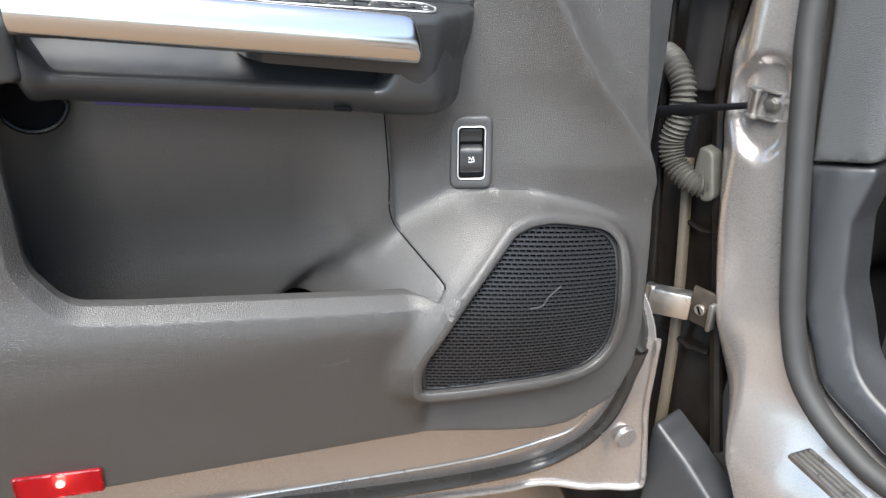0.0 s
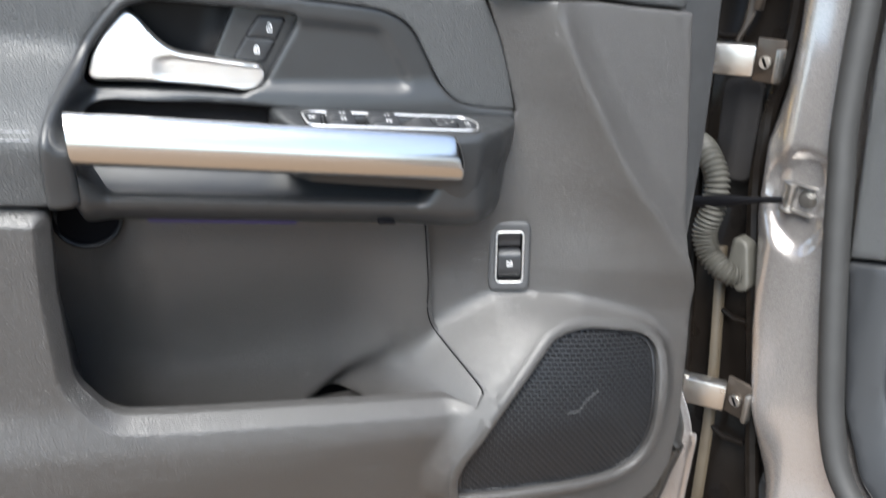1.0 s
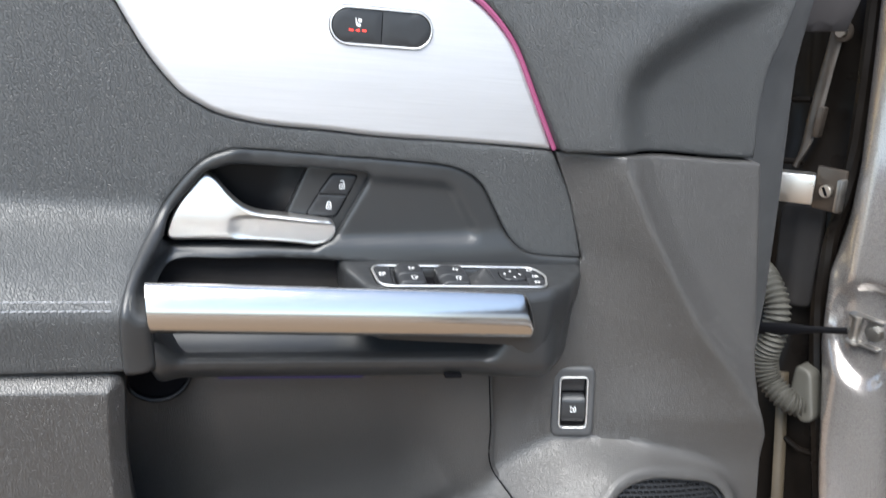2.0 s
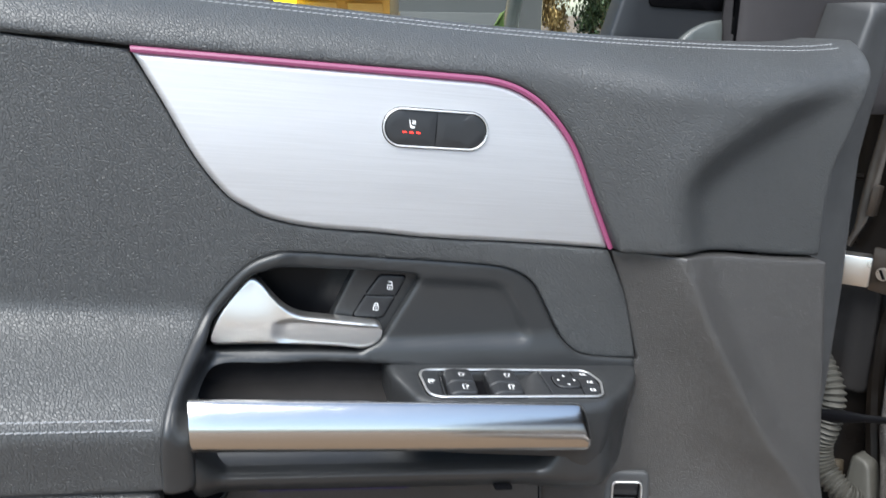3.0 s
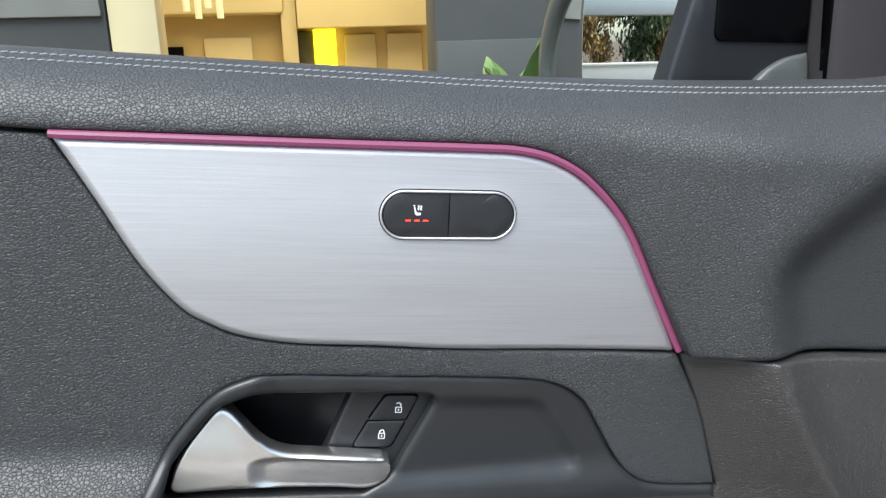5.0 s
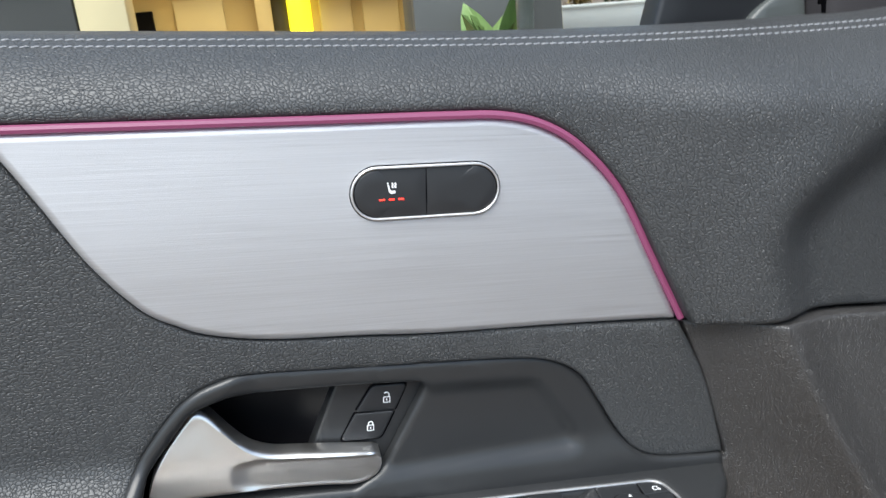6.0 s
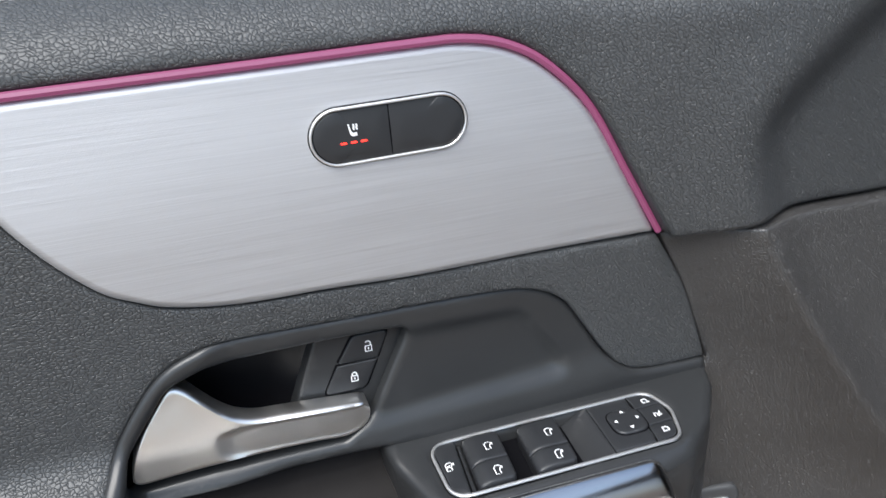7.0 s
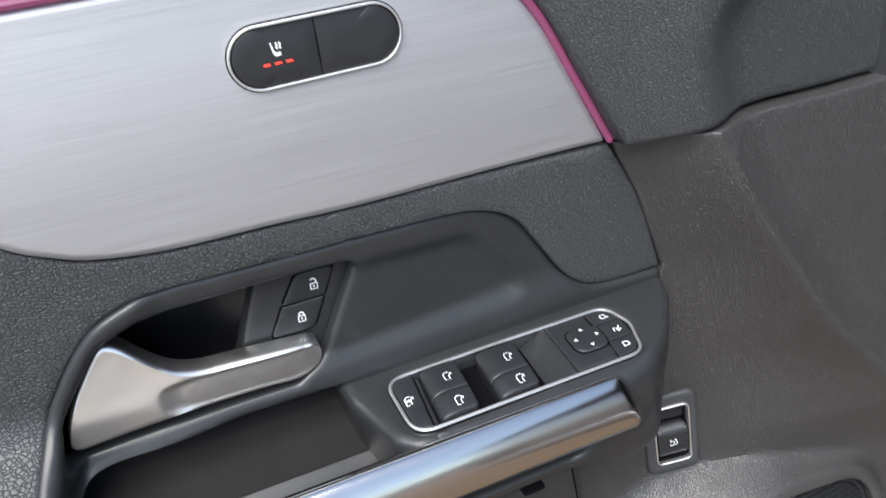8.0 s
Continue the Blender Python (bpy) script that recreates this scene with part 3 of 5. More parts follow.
# lever: a flared blade on the left, a rounded pull towards the right
LEVER_TOP = np.array(spline([(-0.0845, 0.9310), (-0.083, 0.9362), (-0.079, 0.9455), (-0.070, 0.9590), (-0.059, 0.9715), (-0.0520, 0.9780), (-0.0475, 0.9782), (-0.0420, 0.9738), (-0.034, 0.9632), (-0.027, 0.9548), (-0.019, 0.9480), (-0.008, 0.9432), (0.006, 0.9403), (0.028, 0.9358), (0.046, 0.9320), (0.0530, 0.9303), (0.0562, 0.9265)], 8))
LEVER_LOW = np.array(spline([(-0.0845, 0.9282), (-0.083, 0.9262), (-0.079, 0.9243), (-0.060, 0.9230), (-0.03, 0.9200), (0.0, 0.9160), (0.022, 0.9124), (0.036, 0.9094), (0.045, 0.9098), (0.051, 0.9125), (0.0545, 0.9160), (0.0562, 0.9205)], 8))


def lever_row(x):
    """A slice through the lever: flared blade at one end, a dished grip with a bright upper rim at the other."""
    top = float(np.interp(x, LEVER_TOP[:, 0], LEVER_TOP[:, 1]))
    low = float(np.interp(x, LEVER_LOW[:, 0], LEVER_LOW[:, 1]))
    front, back = [], []
    for v in np.linspace(0, 1, 34):
        z = low + (top - low) * v
        flare = 0.007 * float(smooth(0.935, 0.985, np.array(z + 0.12 * (x + 0.045)))) * float(smooth(-0.005, -0.05, np.array(x)))
        bar_top = 0.9430 - 0.180 * (x + 0.010)
        mid_, half = (bar_top - 0.0022 + low) / 2, (bar_top - 0.0022 - low) / 2
        q = ((z - mid_) / max(half, 0.004)) ** 4 + (min(0.0, x + 0.011) / 0.026) ** 2
        y = 0.7290 + flare + 0.0024 * float(smooth(0.0, 0.8, np.array(max(0.0, 1 - q))))
        edge = min(z - low, top - z)
        y += 0.0035 * max(0.0, 1 - edge / 0.0028) ** 2
        front.append((x, y, z))
        back.append((x, y + 0.010, z))
    return front + back[::-1]


xs_ = np.concatenate([np.linspace(-0.0845, -0.073, 10), np.linspace(-0.071, -0.020, 44), np.linspace(-0.016, 0.044, 22), np.linspace(0.046, 0.0562, 10)])
part("door_handle", sweep([lever_row(float(x)) for x in xs_]), CHROME, door, "satin chrome interior door lever")

# armrest carrier: trough behind the bar, left post, console and metal bar
def trough(x):
    zb = 0.903 - 0.128 * x
    p = [(0.742, zb), (0.752, zb - 0.006), (0.753, zb - 0.018), (0.747, zb - 0.030), (0.730, zb - 0.038), (0.713, zb - 0.045), (0.692, zb - 0.063), (0.682, zb - 0.0690), (0.675, zb - 0.0705), (0.673, zb - 0.074), (0.676, zb - 0.078), (0.684, zb - 0.082), (0.70, zb - 0.084), (0.735, zb - 0.085), (0.79, zb - 0.083), (0.79, zb + 0.005)]
    p = spline([(y, z) for y, z in p[:14]], 4) + p[14:]
    return [(x, y, z) for y, z in p]


part("armrest_tray", sweep([trough(x) for x in np.linspace(-0.112, 0.215, 30)]), SATIN, door, "satin black grab recess below the bar")
# Invented dark sheet that stands for the shade deep in the grab recess.
def tray_shade(x):
    zb = 0.903 - 0.128 * x
    p = spline([(0.7455, zb - 0.0035), (0.7500, zb - 0.010), (0.7515, zb - 0.016), (0.7490, zb - 0.0245), (0.7455, zb - 0.0300), (0.7295, zb - 0.0370), (0.7125, zb - 0.0442)], 4)
    return [(x, y - 0.0008, z + 0.0008) for y, z in p] + [(x, y + 0.004, z - 0.004) for y, z in p[::-1]]


part("tray_shade", sweep([tray_shade(x) for x in np.linspace(-0.108, 0.205, 30)]), MATTE, door, "dark sheet for the shade in the grab recess")
# Solid black box carries the slot's shade.
part("drain_hole", box((0.016, 0.008, 0.0036), (0.150, 0.6735, 0.7940), (0, 7, 0), 0.0015), DARK, door, "small dark slot under the armrest")
part("light_slot", box((0.125, 0.006, 0.004), (0.008, 0.6900, 0.8060), (0, 7.6, 0)), VIOLET, door, "dim violet glow under the armrest")
FRONT = fillet([(-0.1040, 0.8430, 0.002), (-0.1030, 0.890, 0.004), (-0.0985, 0.890, 0.003), (-0.0955, 0.868, 0.012), (-0.080, 0.8438, 0.014), (0.185, 0.8100, 0.012), (0.206, 0.846, 0.01), (0.212, 0.868, 0.004), (0.262, 0.868, 0.01), (0.277, 0.850, 0.01), (0.2680, 0.7770, 0.014), (0.19, 0.7820, 0.02), (-0.10, 0.8210, 0.01)], 0.005)


def front_surf(x, z):
    post = smooth(-0.080, -0.100, x)
    end = smooth(0.225, 0.275, x)
    return 0.6640 - 0.0080 * post + 0.034 * end ** 1.5 - 0.008 * smooth(0.17, 0.215, x) + 1.0 * ramp(0.826 - 0.128 * x - z, 0.004)


part("armrest_frame", panel(FRONT, front_surf, r=0.006, depth=0.07, step=0.004), SATIN, door, "satin black armrest frame round the grab recess")

CONSOLE = [(0.058, 0.745), (0.060, 0.712), (0.071, 0.670), (0.083, 0.657), (0.12, 0.653), (0.205, 0.647), (0.235, 0.653), (0.262, 0.674), (0.288, 0.706), (0.298, 0.728), (0.300, 0.745)]
TOP = ((0, 0, 0), (1, 0, 0), (0, 1, 0), (0, 0, -1))  # height counts downwards


def deck(x, y):
    return -(0.8905 - 0.10 * (x - 0.10)) + 0.0012 + 0.45 * np.maximum(0.662 - y, 0)


FRAME = fillet([(0.0825, 0.6668, 0.014), (0.0835, 0.7190, 0.014), (0.1500, 0.7172, 0.02), (0.2400, 0.7138, 0.012), (0.2445, 0.690, 0.02), (0.2340, 0.6620, 0.012), (0.15, 0.6648, 0.02)], 0.004)
FRAME_IN = [tuple(q) for q in np.array(FRAME) + (np.array((0.163, 0.691)) - np.array(FRAME)) * np.array((0.0016 / 0.081, 0.0016 / 0.026))]
console = part("switch_console", panel(divide(CONSOLE, 0.005), deck, r=0.006, depth=0.005, step=0.006, frame_=TOP, holes=[FRAME_IN], hole_depth=0.02), SATIN, door, "satin black armrest console")


def skirt():
    """The console's side, drawn in towards its foot."""
    rows = []
    n = 10
    for x, y in divide(CONSOLE, 0.005):
        row = []
        for i in range(n + 1):
            t = i / n
            zt = 0.8905 - 0.10 * (x - 0.10) - 0.0105
            xx = x - 0.026 * t ** 1.6 * smooth(0.20, 0.30, x)
            yy = y + 0.012 * t ** 2 * (y < 0.74)
            zl = 0.8525 - 0.138 * x - 0.030 * float(smooth(0.195, 0.225, np.array(x)))
            row.append((float(xx), float(yy), float(zt + (zl - zt) * t)))
        rows.append(row)
    return rows


rows_ = skirt()
part("console_side", sweep(rows_ + [rows_[0]], closed=False), SATIN, door, "satin black armrest end")

FRAME_MID = [((a[0] + b[0]) / 2, (a[1] + b[1]) / 2) for a, b in zip(FRAME, FRAME_IN)]


def bead(outline, surf, radius, sides=8):
    """A closed half-round bead on a level surface."""
    p = np.array(outline)
    t = np.roll(p, -1, 0) - np.roll(p, 1, 0)
    n = np.c_[-t[:, 1], t[:, 0]] / (np.hypot(*t.T)[:, None] + 1e-12)
    h = surf(p[:, 0], p[:, 1])
    rows = []
    for q, m, k in zip(p, n, h):
        rows.append([(q[0] + radius * math.cos(a) * m[0], q[1] + radius * math.cos(a) * m[1], -(k - 0.9 * radius * math.sin(a))) for a in np.linspace(0, 2 * math.pi, sides, endpoint=False)])
    return sweep(rows + [rows[0]], caps=False)


switches = part("window_switch_panel", bead(FRAME_MID, deck, 0.0012), SILVER, door, "window and mirror switches in a silver frame")
part("switch_well", panel(divide(FRAME_IN, 0.006), lambda x, y: deck(x, y) + 0.010, r=0.001, depth=0.004, step=0.01, frame_=TOP), DARK, switches)


def key(name, corners, lift, label="", crown=0.0, r=0.0012):
    cx = sum(c[0] for c in corners) / len(corners)
    return part(name, panel(fillet(corners, 0.003), lambda x, y: deck(x, y) - lift - crown * (1 - ((x - cx) / 0.02) ** 2), r=r, depth=0.016, step=0.004, frame_=TOP), KEY, switches, label)


def mark(lines, at, k, surf, parent, label, width=0.0008, lean=0.05):
    part("icon", ribbon(local(at[0], at[1], lines, lean, k), width, TOP, surf), PRINT, switches, label, False)


WINDOW = [[(1.6, 2.8), (-0.4, 2.8), (-1.6, 1.6), (-2.0, -2.6), (-0.5, -2.6)], [(0.5, -2.6), (0.6, -0.6), (1.3, 0.8), (2.6, 1.6)], [(1.5, 2.0), (2.6, 1.6), (2.2, 0.4)]]
k = key("child_lock_button", [(0.0850, 0.6705, 0.011), (0.0860, 0.7165, 0.011), (0.1010, 0.7162, 0.0006), (0.0950, 0.6690, 0.0006)], 0.0005)
mark(WINDOW + [[(-1.6, -0.6), (0.6, 1.0)], [(-1.0, 0.8), (0.4, -0.6)]], (0.0905, 0.694), 0.0013, lambda x, y: deck(x, y) - 0.0005, k, "white rear window lock symbol", 0.0007)
key("well_floor", [(0.1018, 0.7155, 0.0006), (0.1045, 0.7155, 0.0006), (0.0990, 0.6690, 0.0006), (0.0958, 0.6690, 0.0006)], -0.0035)


def rocker(x0, w, y0, y1, split, lean, icons):
    """A tall pair of window keys with rounded fronts."""
    for a, b, at in ((y0, split - 0.0003, icons[0]), (split + 0.0003, y1, icons[1])):
        def surf(x, y):
            u = np.clip((x - x0 - lean * (y - y0)) / w, 0, 1)
            v = np.clip((y - y0) / (y1 - y0), 0, 1)
            arch = 0.0066 * np.sqrt(np.maximum(0, 1 - np.clip(1 - u * 2.2, 0, 1) ** 2)) - 0.0015 * u
            return deck(x, y) + 0.0015 - arch * (0.80 + 0.20 * np.sin(math.pi * v))
        xa, xb = x0 + lean * (a - y0), x0 + lean * (b - y0)
        ob = part("window_switch", panel(fillet([(xa, a, 0.004 if a == y0 else 0.0006), (xb, b, 0.004 if b == y1 else 0.0006), (xb + w, b, 0.004 if b == y1 else 0.0006), (xa + w, a, 0.004 if a == y0 else 0.0006)], 0.003), surf, r=0.0012, depth=0.016, step=0.0022, frame_=TOP), KEY, switches, "black window lifter key")
        mark(WINDOW, at, 0.00125, surf, ob, "white window symbol", 0.00062)


rocker(0.1000, 0.0245, 0.6695, 0.7135, 0.6875, 0.10, ((0.1155, 0.6770), (0.1182, 0.6990)))
rocker(0.1370, 0.0270, 0.6683, 0.7110, 0.6840, 0.10, ((0.1550, 0.6755), (0.1582, 0.6965)))
key("mirror_block", [(0.1890, 0.6668, 0.0006), (0.1935, 0.7140, 0.0006), (0.2228, 0.7128, 0.0006), (0.2215, 0.7040, 0.003), (0.2195, 0.6740, 0.003), (0.2170, 0.6658, 0.0006)], 0.0003)
part("key_slope", panel(fillet([(0.1660, 0.6678, 0.0006), (0.1700, 0.7146, 0.0006), (0.1932, 0.7140, 0.0006), (0.1887, 0.6668, 0.0006)], 0.003), lambda x, y: deck(x, y) + 0.011 * (1 - smooth(0.166, 0.190, x - 0.09 * (y - 0.667))), r=0.0004, depth=0.004, step=0.003, frame_=TOP), KEY, switches)
part("joystick_gap", panel(fillet([(0.1968, 0.6775, 0.009), (0.1995, 0.7030, 0.009), (0.2245, 0.7012, 0.009), (0.2215, 0.6765, 0.009)], 0.003), lambda x, y: deck(x, y) - 0.0007, r=0.0003, depth=0.002, step=0.006, frame_=TOP), DARK, switches)
joy = key("mirror_joystick", [(0.1977, 0.6784, 0.0085), (0.2003, 0.7021, 0.0085), (0.2236, 0.7004, 0.0085), (0.2208, 0.6774, 0.0085)], 0.0018)
for dx, dy, a in ((0.6, 8.0, 90), (-0.6, -8.0, -90), (7.6, -0.4, 0), (-7.6, 0.4, 180)):
    c, s = math.cos(radians(a)), math.sin(radians(a))
    bm = bmesh.new()
    pts = [(dx + 1.4 * c, dy + 1.4 * s), (dx - 1.0 * c - 1.5 * s, dy - 1.0 * s + 1.5 * c), (dx - 1.0 * c + 1.5 * s, dy - 1.0 * s - 1.5 * c)]
    bm.faces.new([bm.verts.new((0.2106 + 0.001 * px, 0.6900 + 0.001 * py, 0.8905 - 0.10 * (0.1106 + 0.001 * px) - 0.0012 + 0.0021)) for px, py in pts])
    part("arrow", bm, PRINT, switches, "white arrow", False)
MIRROR_L = [[(-2.0, -1.4), (-2.0, 1.2), (-1.2, 2.0), (1.4, 2.0), (1.8, -1.4), (-2.0, -1.4)], [(1.8, -1.0), (2.8, -1.8)]]
MIRROR_F = [[(-2.6, -1.6), (-1.8, 1.8), (0.2, 0.6), (-0.6, -1.2)], [(-0.2, -2.4), (1.4, 0.4), (2.8, 2.4)], [(1.2, -1.6), (2.8, -0.6)]]
MIRROR_R = [[(2.0, -1.6), (2.0, 1.2), (1.2, 2.0), (-1.4, 2.0), (-1.8, -1.6), (2.0, -1.6)], [(-1.8, -1.0), (-2.6, -2.0)]]
for corners, at, lines in (([(0.2224, 0.6992, 0.0006), (0.2232, 0.7124, 0.0006), (0.2375, 0.7112, 0.010), (0.2405, 0.6990, 0.0006)], (0.2325, 0.7035), MIRROR_L), ([(0.2211, 0.6812, 0.0006), (0.2222, 0.6984, 0.0006), (0.2407, 0.6982, 0.0006), (0.2388, 0.6810, 0.0006)], (0.2325, 0.6885), MIRROR_F), ([(0.2178, 0.6655, 0.0006), (0.2208, 0.6804, 0.0006), (0.2384, 0.6802, 0.0006), (0.2325, 0.6660, 0.009)], (0.2285, 0.6735), MIRROR_R)):
    b = key("mirror_button", corners, 0.0004, r=0.0006)
    mark(lines, at, 0.0010, lambda x, y: deck(x, y) - 0.0004, b, "white mirror symbol", 0.0008)

def bar_row(x, k=1.0, drop=0.0):
    zb = 0.8635 - 0.138 * x
    prof = [(0.674, -0.026), (0.668, -0.014), (0.661, -0.0045), (0.6535, 0.0000), (0.6470, -0.0042), (0.6415, -0.0138), (0.6395, -0.0225), (0.6408, -0.0305), (0.6450, -0.0370), (0.6505, -0.0400), (0.660, -0.0405), (0.676, -0.0400)]
    tall = 1.02 + 0.12 * x
    rows = [(y, (d + 0.0405) * tall) for y, d in spline(prof, 5)]
    return [(x, 0.66 + (y - 0.66) * k, zb + 0.02 + (h * (1 - drop) - 0.02) * k) for y, h in rows]


part("grab_bar", sweep([bar_row(-0.0990, 0.93), bar_row(-0.0982, 0.985), bar_row(-0.0968)] + [bar_row(x) for x in np.linspace(-0.08, 0.20, 16)] + [bar_row(0.2050, 1.0, 0.006), bar_row(0.2082, 1.0, 0.03), bar_row(0.2104, 0.995, 0.07), bar_row(0.2122, 0.98, 0.12), bar_row(0.2136, 0.94, 0.18), bar_row(0.2145, 0.87, 0.23), bar_row(0.2148, 0.78, 0.26)]), BAR, door, "satin aluminium grab bar of the armrest")

# ---- lower trim: pocket wall, speaker pod and hinge-side column
GRILL = np.array(curve([(0.2106, 0.4972), (0.2147, 0.5319), (0.2552, 0.5919), (0.3063, 0.6420), (0.3275, 0.6547), (0.3560, 0.6577), (0.3865, 0.6524), (0.4229, 0.6419), (0.4400, 0.6265), (0.4430, 0.6048), (0.4410, 0.5644), (0.4407, 0.5289), (0.4330, 0.4987), (0.4092, 0.4815), (0.3685, 0.4804), (0.3027, 0.4860), (0.2387, 0.4886), (0.2170, 0.4900)], 0.005))


def grille_surf(x, z):
    """The leaning, slightly domed speaker grille."""
    up = np.clip(z, 0.4, 0.70) - 0.56
    return 0.6175 + np.where(up > 0, 3.0 * up ** 2 + 0.10 * up, 1.0 * up ** 2) + 0.9 * (x - 0.328) ** 2


def pod_surf(x, z):
    """The swelling round the speaker: a proud ring, then a shoulder that falls back."""
    sd = signed(x, z, GRILL)
    fall = 1.15 + 2.2 * smooth(0.27, 0.34, x) * smooth(0.58, 0.65, z) * (1 - 0.6 * smooth(0.39, 0.46, x))
    return grille_surf(x, z) - 0.0075 + 0.0055 * smooth(0.009, 0.0145, sd) - 0.003 * np.exp(-((sd - 0.0085) / 0.0045) ** 2) + fall * ramp(sd - 0.0165, 0.003)


def lower_surf(x, z):
    column = 0.7140 + 0.17 * (z - 0.72) * smooth(0.86, 0.60, z) + 0.014 * smooth(0.76, 0.88, z) - 0.22 * (np.clip(x, 0.19, 0.37) - 0.285) * smooth(0.80, 0.70, z)
    crest = 0.645 + 0.195 * np.clip(z - 0.729, -0.02, 0.28)
    near = np.interp(z, (0.72, 0.88, 0.98), (0.303, 0.288, 0.266))
    u = (x - near) / (np.interp(z, RIDGE[:, 1], RIDGE[:, 0]) - near)
    u = np.maximum(np.clip(u, 0, 4) - ramp(np.clip(u, 0, 4) - 1.0, 0.035), 0)
    d = past_ridge(x, z)
    column = column + (crest - column) * u ** 1.35 + (0.007 * smooth(-0.004, 0.030, d) + 0.003 * smooth(-0.004, 0.010, d)) * smooth(0.70, 0.76, z)
    wall = 0.6360 + 0.20 * ramp(0.575 - z, 0.006) + 0.34 * (ramp(z + 0.15 * x - 0.599, 0.004) - ramp(z + 0.15 * x - 0.640, 0.006))
    wall = wall + 2.2 * ramp(x - 0.230, 0.006) + 4.0 * ramp(z + 0.15 * x - 0.645, 0.003) * smooth(0.10, 0.16, x)
    return smin(smin(column, wall, 0.012), pod_surf(x, z), 0.014)


TAIL = ((0.2925, 0.7115, 0.7228), (0.985, -0.275, 0.0), (0.039, 0.139, 1.045), (0.266, 0.954, -0.136))
TAIL_HOLE = [(TAIL[0][0] + u * TAIL[1][0] + v * TAIL[2][0], TAIL[0][2] + u * TAIL[1][2] + v * TAIL[2][2]) for u, v in fillet([(-0.0170, -0.0300, 0.004), (0.0170, -0.0300, 0.004), (0.0170, 0.0300, 0.004), (-0.0170, 0.0300, 0.004)], 0.005)]
LOWER = fillet([(-0.60, 0.905, 0), (-0.1225, 0.8405, 0.012), (-0.1295, 0.770, 0.05), (-0.1310, 0.684, 0.045), (-0.107, 0.6450, 0.04), (-0.05, 0.6350, 0.05), (0.2310, 0.5940, 0.004), (0.2405, 0.6085, 0.005), (0.2360, 0.6150, 0.01), (0.2020, 0.6560, 0.07), (0.2040, 0.705, 0.05), (0.1985, 0.800, 0), (0.255, 0.800, 0), (0.284, 0.862, 0), (0.2985, 0.874, 0), (0.281, 0.938, 0.02), (0.2640, 0.9835, 0.002), (0.321, 0.9815, 0.03), (0.37, 0.9785, 0.03), (0.42, 0.9720, 0.05), (0.4725, 0.9665, 0.003), (0.4715, 0.85, 0.05), (0.4695, 0.729, 0.004), (0.483, 0.690, 0.03), (0.487, 0.62, 0.06), (0.491, 0.51, 0.05), (0.485, 0.452, 0.03), (0.466, 0.412, 0.04), (0.404, 0.389, 0.06), (0.310, 0.392, 0.1), (0.2169, 0.3995, 0.1), (-0.1184, 0.4283, 0.1), (-0.6104, 0.4915, 0)], 0.009)
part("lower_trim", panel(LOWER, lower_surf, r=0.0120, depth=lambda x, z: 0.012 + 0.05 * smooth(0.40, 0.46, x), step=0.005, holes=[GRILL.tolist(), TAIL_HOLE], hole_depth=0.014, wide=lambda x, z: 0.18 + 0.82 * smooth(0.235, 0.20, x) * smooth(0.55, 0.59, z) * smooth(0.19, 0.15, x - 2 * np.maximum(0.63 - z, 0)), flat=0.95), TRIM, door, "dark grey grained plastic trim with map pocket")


def liner_surf(x, z):
    base = 0.712 + 0.038 * smooth(0.80, 0.62, z) * smooth(0.20, 0.10, x) + 0.02 * smooth(-0.05, -0.12, x)
    column = 0.7155 + 0.17 * (z - 0.72) - 0.22 * (np.clip(x, 0.19, 0.37) - 0.285) * smooth(0.80, 0.70, z)
    back = np.where(x > 0.12, base + (np.minimum(column, base) - base) * smooth(0.12, 0.20, x), base)
    d = (x - 0.08) * 0.655 - (z - 0.557) * 0.756
    hollow = 0.026 * smooth(-0.006, 0.018, d) * smooth(0.185, 0.095, x + 0.3 * (0.60 - z))
    return smin(back, pod_surf(x, z), 0.014) + 0.0022 + hollow


LINER = [(-0.20, 0.83), (-0.20, 0.56), (0.205, 0.56), (0.2300, 0.590), (0.2430, 0.6085), (0.2390, 0.6165), (0.2155, 0.6465), (0.2105, 0.6565), (0.2085, 0.665), (0.2070, 0.705), (0.2020, 0.80)]
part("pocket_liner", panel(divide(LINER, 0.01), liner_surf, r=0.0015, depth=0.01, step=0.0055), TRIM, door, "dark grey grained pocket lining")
SEAM = np.array([q for q in divide(LOWER, 0.006) if 0.1975 < q[0] < 0.2420 and 0.606 < q[1] < 0.800])
SEAM = SEAM[np.argsort(SEAM[:, 1])]
SEAM = SEAM[np.abs(SEAM[:, 0] - np.interp(SEAM[:, 1], (0.606, 0.615, 0.656, 0.705, 0.80), (0.2400, 0.2360, 0.2050, 0.2040, 0.1990))) < 0.006]
part("seam", tube([(x, y, z) for (x, z), y in zip(SEAM, np.minimum(lower_surf(SEAM[:, 0], SEAM[:, 1]), liner_surf(SEAM[:, 0], SEAM[:, 1])) + 0.0002)], 0.0008, 6), DARK, door, "fine dark joint beside the pocket")
part("pocket_floor", box((0.40, 0.12, 0.01), (0.05, 0.71, 0.545), bevel=0.002), TRIM, door)
part("pocket_end", box((0.012, 0.16, 0.34), (-0.150, 0.74, 0.655), bevel=0.002), TRIM, door)
part("cup_hole", tube([(-0.104 + 0.026 * math.cos(t), 0.715 + 0.004 * math.sin(t), 0.808 + 0.022 * math.sin(t)) for t in np.linspace(0, 2 * math.pi, 25)], 0.0022, 6), RECESSED, door)
# Flat black disc carries the hole's shade; no hole is cut.
part("cup_hole_shade", disc((-0.104, 0.7165, 0.807), (0, 1, 0), 0.0245, 0.004), DARK, door)

